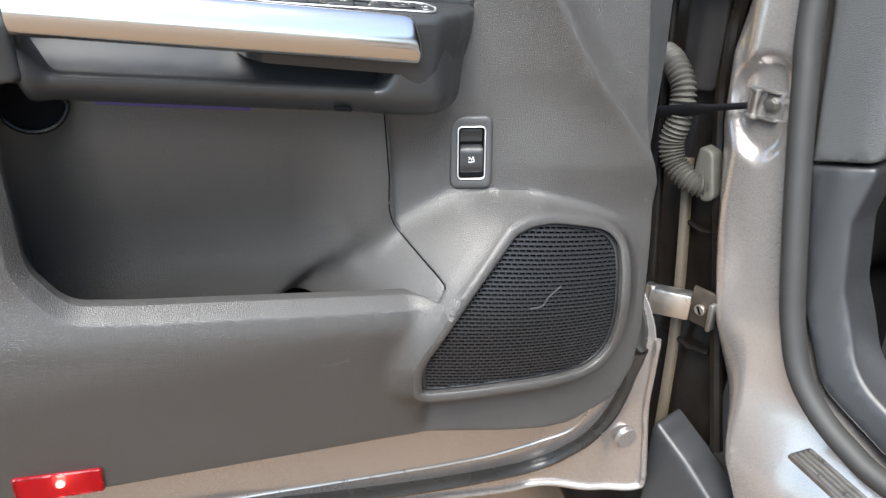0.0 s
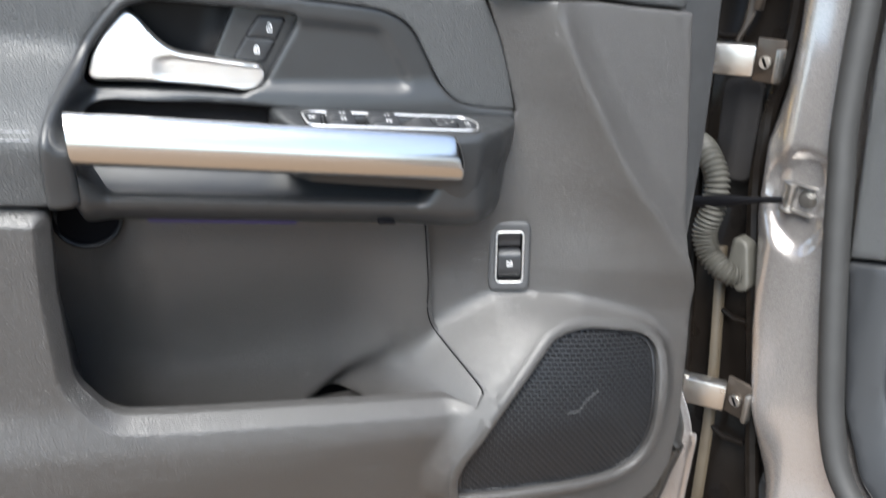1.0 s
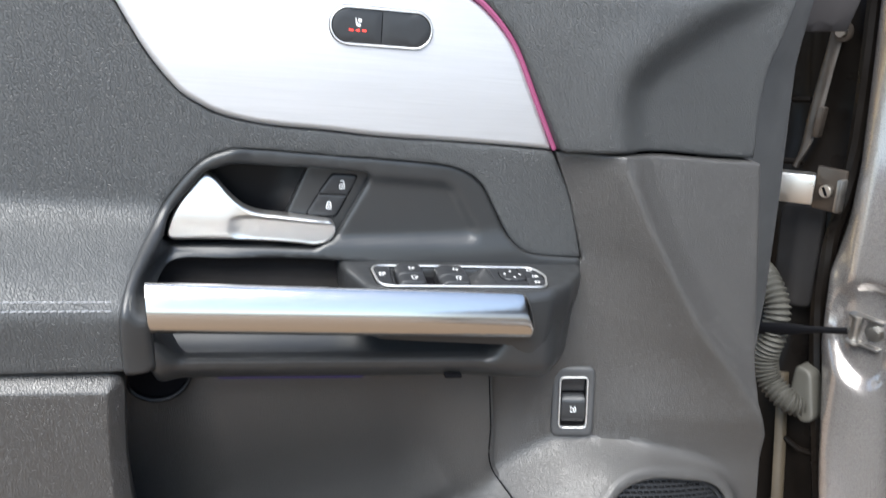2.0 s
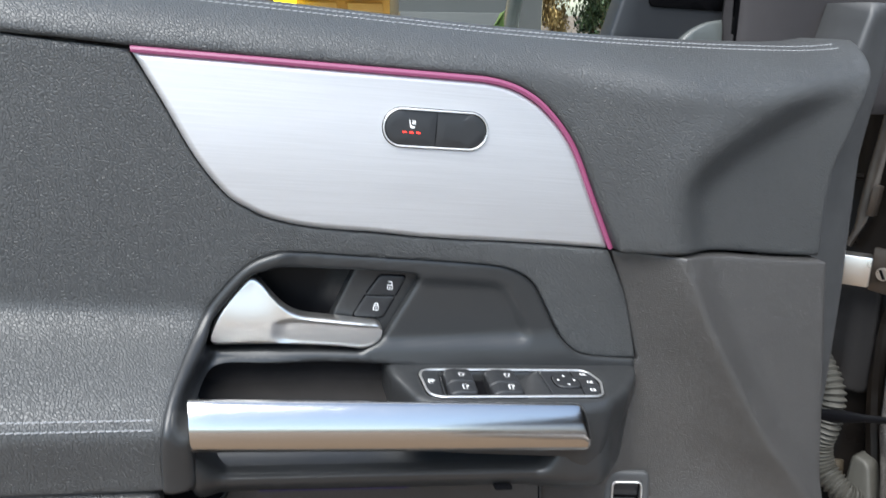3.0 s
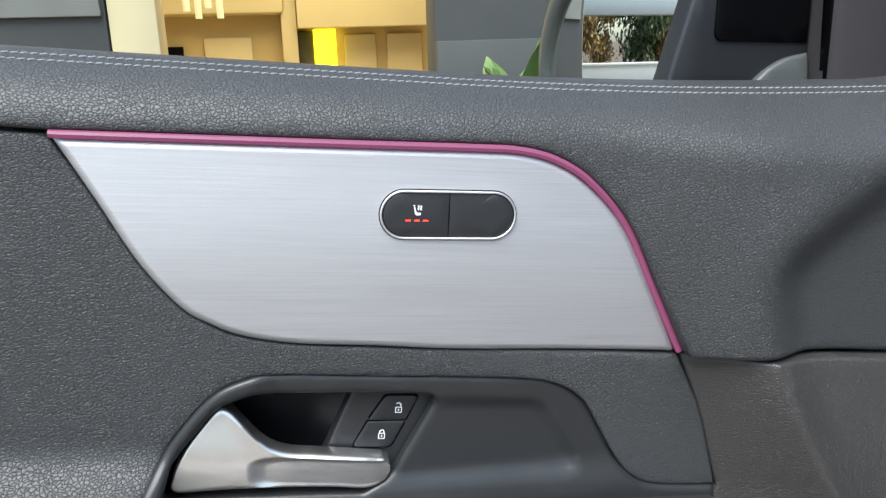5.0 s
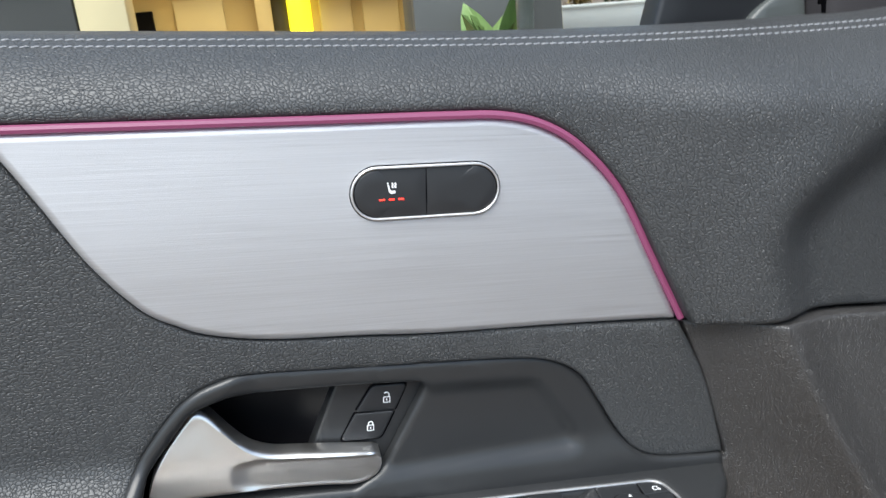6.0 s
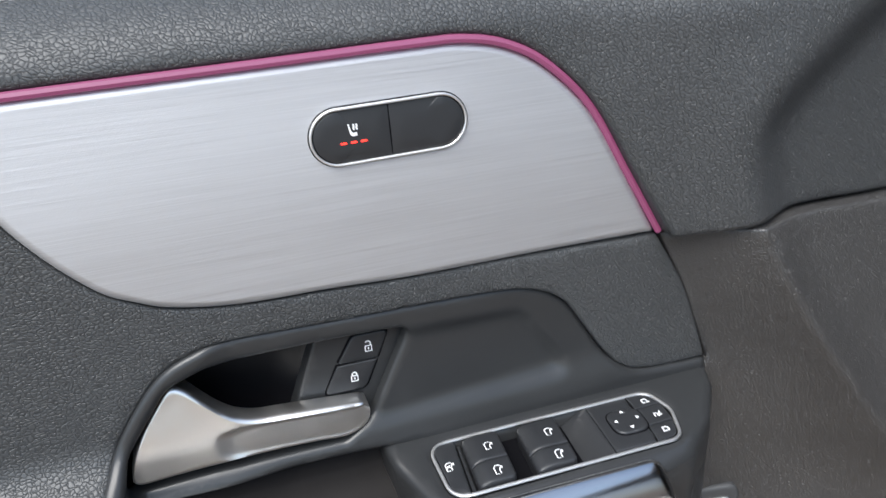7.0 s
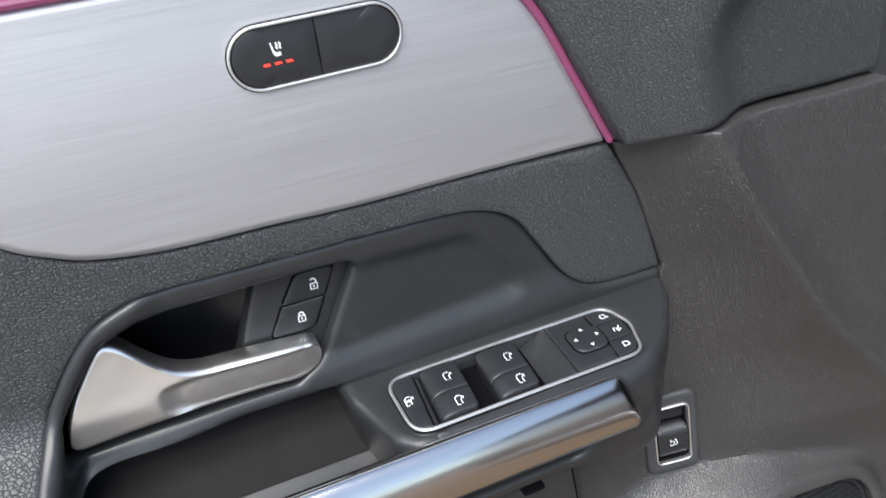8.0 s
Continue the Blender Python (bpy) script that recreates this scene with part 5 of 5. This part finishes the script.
part("roof", sweep([roof_row(y) for y in np.linspace(-1.95, 1.45, 18)]), PAINT, body, "unseen grey painted crowned roof")
part("far_flank", box((0.06, 3.4, 0.86), (2.50, -0.25, 0.45), bevel=0.025, segments=3), PAINT, body, "unseen grey painted far flank")
part("tailgate", box((1.62, 0.08, 0.90), (1.72, -1.97, 0.50), bevel=0.03, segments=3), PAINT, body, "unseen grey painted tailgate")
part("rear_window", box((1.40, 0.02, 0.56), (1.72, -1.93, 1.22), (8, 0, 0), 0.006), GLOSS, body, "unseen dark rear window")
part("rear_flank", box((0.12, 1.2, 1.35), (1.22, -1.35, 0.70), (0, 0, -18), 0.03), PAINT, body, "unseen grey painted rear flank")
part("rocker_sill", box((0.16, 1.9, 0.34), (0.945, -0.90, 0.16), bevel=0.04, segments=3), PAINT, body, "unseen grey painted sill below the door opening")
part("underbody", box((1.72, 3.2, 0.12), (1.70, -0.25, -0.02), bevel=0.03), RUBBER, body, "unseen black underbody")
part("cabin_floor", box((1.4, 3.2, 0.05), (1.75, -0.30, 0.18)), CARPET, body, "unseen black carpeted cabin floor")
part("cabin_far_side", box((0.06, 3.4, 1.4), (2.44, -0.25, 0.83)), CARPET, body, "unseen dark far side of the cabin")
part("front_wing", box((1.66, 1.40, 0.80), (1.66, 1.72, 0.60), bevel=0.09, segments=4), PAINT, body, "unseen grey painted front wing and bonnet")
wheel = part("front_wheel", disc((0.93, 1.75, 0.17), (1, 0, 0), 0.31, 0.22, 40, 0.04), STRIPRUBBER, body, "unseen black front tyre")
part("rim", disc((0.815, 1.75, 0.17), (1, 0, 0), 0.20, 0.02, 32, 0.006), ZINC, wheel, "unseen grey alloy rim")
part("front_bulkhead", box((1.3, 0.06, 1.0), (1.75, 1.35, 0.70)), CARPET, body, "unseen dark dashboard bulkhead")

# check strap, hinges and wiring bellows
STRAP_A, STRAP_B = Vector(at_body(-0.040, 0.674, -0.030)), Vector(at_body(0.083, 0.7085, 0.0))
part("check_strap", tube([Vector((0.52, 0.81, 0.700)), STRAP_A, STRAP_A.lerp(STRAP_B, 0.45), STRAP_A.lerp(STRAP_B, 0.62), STRAP_A.lerp(STRAP_B, 0.80), STRAP_B], lambda t: 0.0088 - 0.0040 * smooth(0.45, 0.65, t), 10, (0.5, 1.0)), RECESSED, door, "black door check strap")
TURN = math.degrees(math.atan2(-0.949, 0.316))
bracket = part("check_bracket", box((0.034, 0.003, 0.034), at_body(0.108, 0.714, 0.011), (0, 0, TURN), 0.001), PAINT, body, "painted check strap bracket")
for k in (-1, 1):
    part("flange", box((0.036, 0.012, 0.003), at_body(0.106, 0.714 + 0.0185 * k, 0.006), (0, 0, TURN), 0.001), ZINC, bracket)
    part("pin_head", disc(at_body(0.091, 0.714 + 0.018 * k, 0.004), (0, 0, 1), 0.0105, 0.004, 16, 0.001), ZINC, bracket)
part("washer", disc(at_body(0.1135, 0.716, 0.008), (0.949, 0.316, 0), 0.0125, 0.003, 20, 0.001), ZINC, bracket)
part("bolt", disc(at_body(0.1135, 0.716, 0.004), (0.949, 0.316, 0), 0.0085, 0.008, 6, 0.001), ZINC, bracket)
part("pin", disc(at_body(0.091, 0.714, 0.004), (0, 0, 1), 0.0060, 0.036, 14, 0.001), ZINC, bracket)


def hinge(z, s0, turn, flat):
    """A knuckle block, the bolted leaf on the pillar, its bolt and the pivot."""
    base = np.array(at_body(s0, z, 0.0))
    a = radians(turn)
    along = np.array((math.cos(a), math.sin(a), 0.0))
    mid = base - along * 0.029
    h = part("door_hinge", box((0.058, 0.022, 0.041), tuple(mid + np.array((0, 0, 0.004))), (0, flat, turn), 0.003), STEEL, body, "bare zinc-plated steel door hinge")
    part("leaf", box((0.040, 0.007, 0.058), at_body(s0 + 0.018, z + 0.006, 0.006), (0, 0, TURN), 0.002), INNER, h, "dark painted hinge leaf")
    part("rib", box((0.007, 0.016, 0.044), at_body(s0 + 0.036, z + 0.002, 0.0), (0, 0, TURN), 0.002), ZINC, h)
    part("bolt", disc(at_body(s0 + 0.016, z + 0.004, 0.0), (0.949, 0.316, 0), 0.0085, 0.006, 18, 0.001), STEEL, h)
    part("slot", box((0.013, 0.002, 0.003), at_body(s0 + 0.016, z + 0.004, -0.003), (0, 60, TURN), 0.0), DARK, h)
    part("pivot", disc(tuple(mid - along * 0.030), (0, 0, 1), 0.007, 0.056, 14, 0.001), ZINC, h)


hinge(0.398, 0.055, -42, 0)
hinge(0.880, 0.008, -42, 0)
BELLOWS = spline([at_body(-0.075, 0.748, 0.02), at_body(-0.040, 0.742, 0.0), at_body(-0.014, 0.712, -0.006), at_body(-0.012, 0.67, -0.006), at_body(-0.020, 0.63, -0.004), at_body(-0.010, 0.598, 0.0), at_body(0.018, 0.578, 0.006), at_body(0.035, 0.575, 0.02)], 44)
part("wiring_bellows", tube(BELLOWS, lambda t: 0.0165 + 0.0021 * math.sin(t * 255), 14), BOOT, body, "grey ribbed rubber wiring bellows")
part("bellows_flange", panel(fillet([(0.019, 0.634, 0.014), (0.042, 0.630, 0.014), (0.056, 0.562, 0.014), (0.036, 0.553, 0.014), (0.016, 0.590, 0.02)], 0.006), lambda s, z: 0.006 + 0 * s, r=0.004, depth=0.02, step=0.008, frame_=BODY), BOOT, body, "grey rubber flange")

# ---------------------------------------------------------------- surroundings
GROUND = mat("tan_paving", (0.124, 0.083, 0.051), 0.8)
blotch(GROUND, (0.124, 0.083, 0.051), 0.25, 3)
bm = bmesh.new()
bmesh.ops.create_grid(bm, x_segments=20, y_segments=20, size=300)
bm.transform(Matrix.Translation((0, 0, -0.14)))
tagged(part("ground", bm, GROUND, None, "tan paved forecourt"), category="ground", kind="structure")

FAR = mat("plain_grey_wall", (0.66, 0.645, 0.625), 0.8)
blotch(FAR, (0.66, 0.645, 0.625), 0.3, 0.6)
# Unseen walls, added for the reflections and bounce light they give.
for name, size, place in (("wall_back", (80.0, 0.4, 2.0), (0.0, -24.0, 0.86)), ("wall_right", (0.4, 80.0, 4.0), (26.0, 0.0, 1.86)), ("wall_left", (0.4, 46.0, 1.6), (-18.0, -15.0, 0.66))):
    tagged(part(name, box(size, place, bevel=0.05), FAR, None, "unseen pale wall added to shape reflected light"), category="wall", kind="structure")

WALLDARK = mat("dark_grey_cladding", (0.058, 0.058, 0.057), 0.6)
blotch(WALLDARK, (0.058, 0.058, 0.057), 0.2, 2)
CREAM = mat("cream_render", (0.62, 0.52, 0.32), 0.7)
blotch(CREAM, (0.62, 0.52, 0.32), 0.12, 1.5)
TAN = mat("tan_wall", (0.52, 0.40, 0.20), 0.7)
blotch(TAN, (0.52, 0.40, 0.20), 0.15, 1.2)
OLIVE = mat("dark_olive_door", (0.055, 0.045, 0.014), 0.5)
blotch(OLIVE, (0.055, 0.045, 0.014), 0.2, 3)
# Pale reflection on the glass is put into its base colour.
PALEGLASS = mat("painted_glass_reflection", (0.26, 0.262, 0.245), 0.16)
blotch(PALEGLASS, (0.26, 0.262, 0.245), 0.35, 1.6, 2)
LAMPGLOW = glow("warm_lamp_glass", (1.0, 0.80, 0.45), 0.32, (0.5, 0.42, 0.25))
SIGN = glow("lit_yellow_sign", (1.0, 0.80, 0.02), 1.1)
hall = thing("showroom_building", (0, 5, -0.14), "dark clad building with a warmly lit glazed interior", "building")
part("wall", box((4.0, 0.3, 4.0), (2.93, 5.15, 1.86), bevel=0.01), WALLDARK, hall, "dark grey cladding")
part("plinth", box((4.0, 0.06, 1.36), (2.93, 4.98, 0.52), bevel=0.005), WALLDARK, hall)
part("column", box((0.26, 0.3, 4.0), (-0.80, 5.15, 1.86), bevel=0.01), CREAM, hall, "cream rendered column")
part("wall", box((1.1, 0.3, 4.0), (-1.49, 5.15, 1.86), bevel=0.01), WALLDARK, hall, "dark grey cladding")
part("glazing", box((1.0, 0.04, 2.46), (-1.46, 4.985, 2.615), bevel=0.01), PALEGLASS, hall, "glazing with a pale painted reflection above a dark plinth")
part("back_wall", box((9.0, 0.2, 4.0), (0.5, 9.1, 1.86)), TAN, hall, "warm tan interior wall")
part("interior_floor", box((9.0, 4.0, 0.1), (0.5, 7.1, -0.08)), CREAM, hall)
part("interior_ceiling", box((9.0, 4.0, 0.1), (0.5, 7.1, 3.4)), CREAM, hall)
part("side_wall", box((0.2, 4.0, 4.0), (-2.0, 7.1, 1.86)), CREAM, hall)
part("side_wall", box((0.2, 4.0, 4.0), (4.0, 7.1, 1.86)), CREAM, hall)
part("lit_sign", box((0.24, 0.06, 0.56), (0.47, 8.9, 1.08), bevel=0.01), SIGN, hall, "glowing yellow sign")
part("doorway", box((0.17, 0.06, 1.45), (0.265, 8.96, 0.62), bevel=0.01), OLIVE, hall, "dark doorway")
part("doorway", box((0.30, 0.06, 1.4), (-1.16, 8.96, 0.52), bevel=0.01), DARK, hall, "dark doorway")
for x, w in ((-0.55, 0.5), (0.86, 0.35), (1.35, 0.4)):
    part("wall_panel", box((w, 0.05, 1.5), (x, 8.97, 0.55), bevel=0.02), CREAM, hall, "pale framed wall panel")
part("lintel", box((1.35, 0.5, 1.9), (0.86, 8.75, 2.32), bevel=0.01), CREAM, hall, "cream soffit above the sign")
part("lintel", box((1.60, 0.4, 1.9), (-0.74, 8.80, 2.47), bevel=0.05), CREAM, hall, "tan beam across the back wall")
part("pilaster", box((0.16, 0.30, 3.4), (0.10, 8.85, 1.60), bevel=0.01), CREAM, hall, "cream pilaster")
for x, z, long in ((-0.72, 1.66, 0.34), (-0.63, 1.58, 0.30), (-0.55, 1.62, 0.22), (-0.46, 1.56, 0.26)):
    pendant = part("pendant_lamp", tube([(x, 7.0, z - long / 2), (x, 7.0, z + long / 2)], 0.028, 10), LAMPGLOW, hall, "warm glowing glass pendant")
    part("cord", tube([(x, 7.0, z + long / 2), (x, 7.0, 3.36)], 0.004, 6), DARK, pendant)
lamp_in = new("hall_light", bpy.data.lights.new("hall_light", "AREA"))
lamp_in.data.energy, lamp_in.data.size, lamp_in.data.color = 85, 2.5, (1.0, 0.80, 0.48)
lamp_in.matrix_world = look((0.4, 7.0, 3.2), (0.4, 8.2, 0.0))

YELLOWLEAF = mat("fresh_leaf", (0.13, 0.20, 0.06), 0.45)
blotch(YELLOWLEAF, (0.13, 0.20, 0.06), 0.3, 30)
LEAF = mat("dark_tree_leaf", (0.05, 0.075, 0.025), 0.6)
AUTUMN = mat("autumn_leaf", (0.24, 0.16, 0.055), 0.6)
for m_ in (LEAF, AUTUMN):
    info = m_.node_tree.nodes.new("ShaderNodeNewGeometry")
    hsv = node(m_, "ShaderNodeHueSaturation")
    hsv.inputs["Color"].default_value = shader(m_).inputs["Base Color"].default_value
    span = node(m_, "ShaderNodeMapRange", To_Min=0.5, To_Max=1.7)
    wire(m_, info.outputs["Random Per Island"], span.inputs["Value"])
    wire(m_, span.outputs["Result"], hsv.inputs["Value"])
    wire(m_, hsv.outputs["Color"], shader(m_).inputs["Base Color"])
BARK = mat("brown_bark", (0.12, 0.085, 0.06), 0.9)
blotch(BARK, (0.12, 0.085, 0.06), 0.4, 12)


def leaves(rng, centres, count, spread, size):
    """Many small bent leaves round the given centres."""
    verts, faces = [], []
    for _ in range(count):
        c = centres[rng.randrange(len(centres))]
        p = Vector(c) + Vector((rng.gauss(0, spread), rng.gauss(0, spread), rng.gauss(0, spread * 0.8)))
        m = Euler((rng.uniform(0, 6.3), rng.uniform(0, 6.3), rng.uniform(0, 6.3))).to_matrix()
        k = size * rng.uniform(0.6, 1.4)
        b = len(verts)
        for q in ((-1, 0, 0), (0, 0.45, 0.15), (1, 0, 0), (0, -0.45, 0.15)):
            verts.append(tuple(p + m @ (Vector(q) * k)))
        faces.append((b, b + 1, b + 2, b + 3))
    me = bpy.data.meshes.new("leaves")
    me.from_pydata(verts, [], faces)
    bm = bmesh.new()
    bm.from_mesh(me)
    bpy.data.meshes.remove(me)
    return bm


def tree(x, y, height, crown, leaf, label, seed, n=9000):
    rng = random.Random(seed)
    t = thing("tree", (x, y, -0.14), label, "tree", "trees across the forecourt")
    trunk = tube([(x, y, -0.14), (x + 0.05, y, height * 0.25), (x - 0.05, y + 0.05, height * 0.5), (x, y, height * 0.8)], lambda k: 0.16 * (1 - 0.75 * k), 9)
    centres = []
    for k in range(16):
        a, h = rng.uniform(0, 6.3), rng.uniform(0.16, 0.92)
        r = crown * (1 - 0.5 * abs(h - 0.55)) * rng.uniform(0.5, 1.0)
        e = Vector((x + r * math.cos(a), y + r * math.sin(a), height * h + 0.3))
        tube([(x, y, height * h * 0.8), ((x + e.x) / 2, (y + e.y) / 2, height * h * 0.93), tuple(e)], lambda q: 0.05 * (1 - 0.8 * q), 6, bm=trunk)
        centres += [tuple(e), tuple(e * 0.75 + Vector((x, y, height * h)) * 0.25)]
    part("trunk", trunk, BARK, t, "brown bark")
    part("crown", leaves(rng, centres, n, crown * 0.24, 0.11), leaf, t, "loose leafy crown", False)


tree(-11.5, 13.3, 3.6, 1.9, LEAF, "dark green leafy tree beyond the forecourt", 3, 9000)
tree(-9.0, 14.8, 2.4, 1.1, AUTUMN, "tree with orange autumn leaves beyond the forecourt", 5, 5000)
tree(-12.9, 12.2, 1.5, 1.0, AUTUMN, "small tree with orange autumn leaves beyond the forecourt", 8, 10000)
KERB = mat("white_wall_paint", (0.75, 0.74, 0.70), 0.7)
blotch(KERB, (0.75, 0.74, 0.70), 0.08, 2)
GREYP = mat("pale_grey_beam", (0.42, 0.46, 0.48), 0.6)
blotch(GREYP, (0.42, 0.46, 0.48), 0.1, 2)
wall_ = thing("low_wall", (-10, 11, -0.14), "low white rendered boundary wall", "wall")
part("wall", box((9.0, 0.25, 0.64), (-9.6, 10.9, 0.18), (0, 0, 40), 0.02), KERB, wall_)
part("coping", box((9.0, 0.33, 0.08), (-9.6, 10.9, 0.53), (0, 0, 40), 0.02), KERB, wall_)
bridge = thing("footbridge", (-9, 9.6, -0.14), "grey footbridge beam with steel railing", "bridge")
part("beam", box((12.0, 0.5, 0.40), (-8.6, 9.8, 1.98), (0, 0, 40), 0.02), GREYP, bridge, "pale grey beam")
for k in range(40):
    part("baluster", box((0.035, 0.035, 1.0), (-8.6 + (k - 20) * 0.3 * 0.766, 9.6 + (k - 20) * 0.3 * 0.643, 2.64)), STEEL, bridge)
part("rail", box((12.0, 0.06, 0.06), (-8.6, 9.6, 3.1), (0, 0, 40), 0.01), STEEL, bridge)
for k in (-1, 1):
    part("pier", box((0.4, 0.4, 1.96), (-8.6 + k * 5.6 * 0.766, 9.8 + k * 5.6 * 0.643, 0.84), (0, 0, 40), 0.02), GREYP, bridge)

plant = thing("potted_plant", (1.34, 4.55, -0.14), "green broad-leaved plant in a grey pot by the wall", "plant")
part("pot", sweep([[(1.34 + r * math.cos(a), 4.55 + r * math.sin(a), z) for a in np.linspace(0, 2 * math.pi, 20, endpoint=False)] for r, z in ((0.13, -0.14), (0.19, 0.45), (0.21, 0.46), (0.21, 0.50), (0.18, 0.50), (0.17, 0.42))]), WALLDARK, plant, "grey plant pot")
rng = random.Random(4)
for k in range(15):
    a, h, w = rng.uniform(0, 6.3), rng.uniform(0.50, 0.86), rng.uniform(0.11, 0.17)
    lean = rng.uniform(0.08, 0.34)
    rows = []
    for i in range(8):
        t = i / 7
        r = lean * t ** 1.5
        c = Vector((1.34 + r * math.cos(a), 4.55 + r * math.sin(a), 0.44 + h * t - 0.25 * lean * t ** 3))
        side = Vector((-math.sin(a), math.cos(a), 0)) * w * math.sin(math.pi * min(1, t * 0.9 + 0.1)) ** 0.8
        fold = Vector((math.cos(a), math.sin(a), 0.4)) * w * 0.25
        rows.append([tuple(c - side + fold), tuple(c), tuple(c + side + fold)])
    part("leaf", sweep(rows, closed=False), YELLOWLEAF, plant)
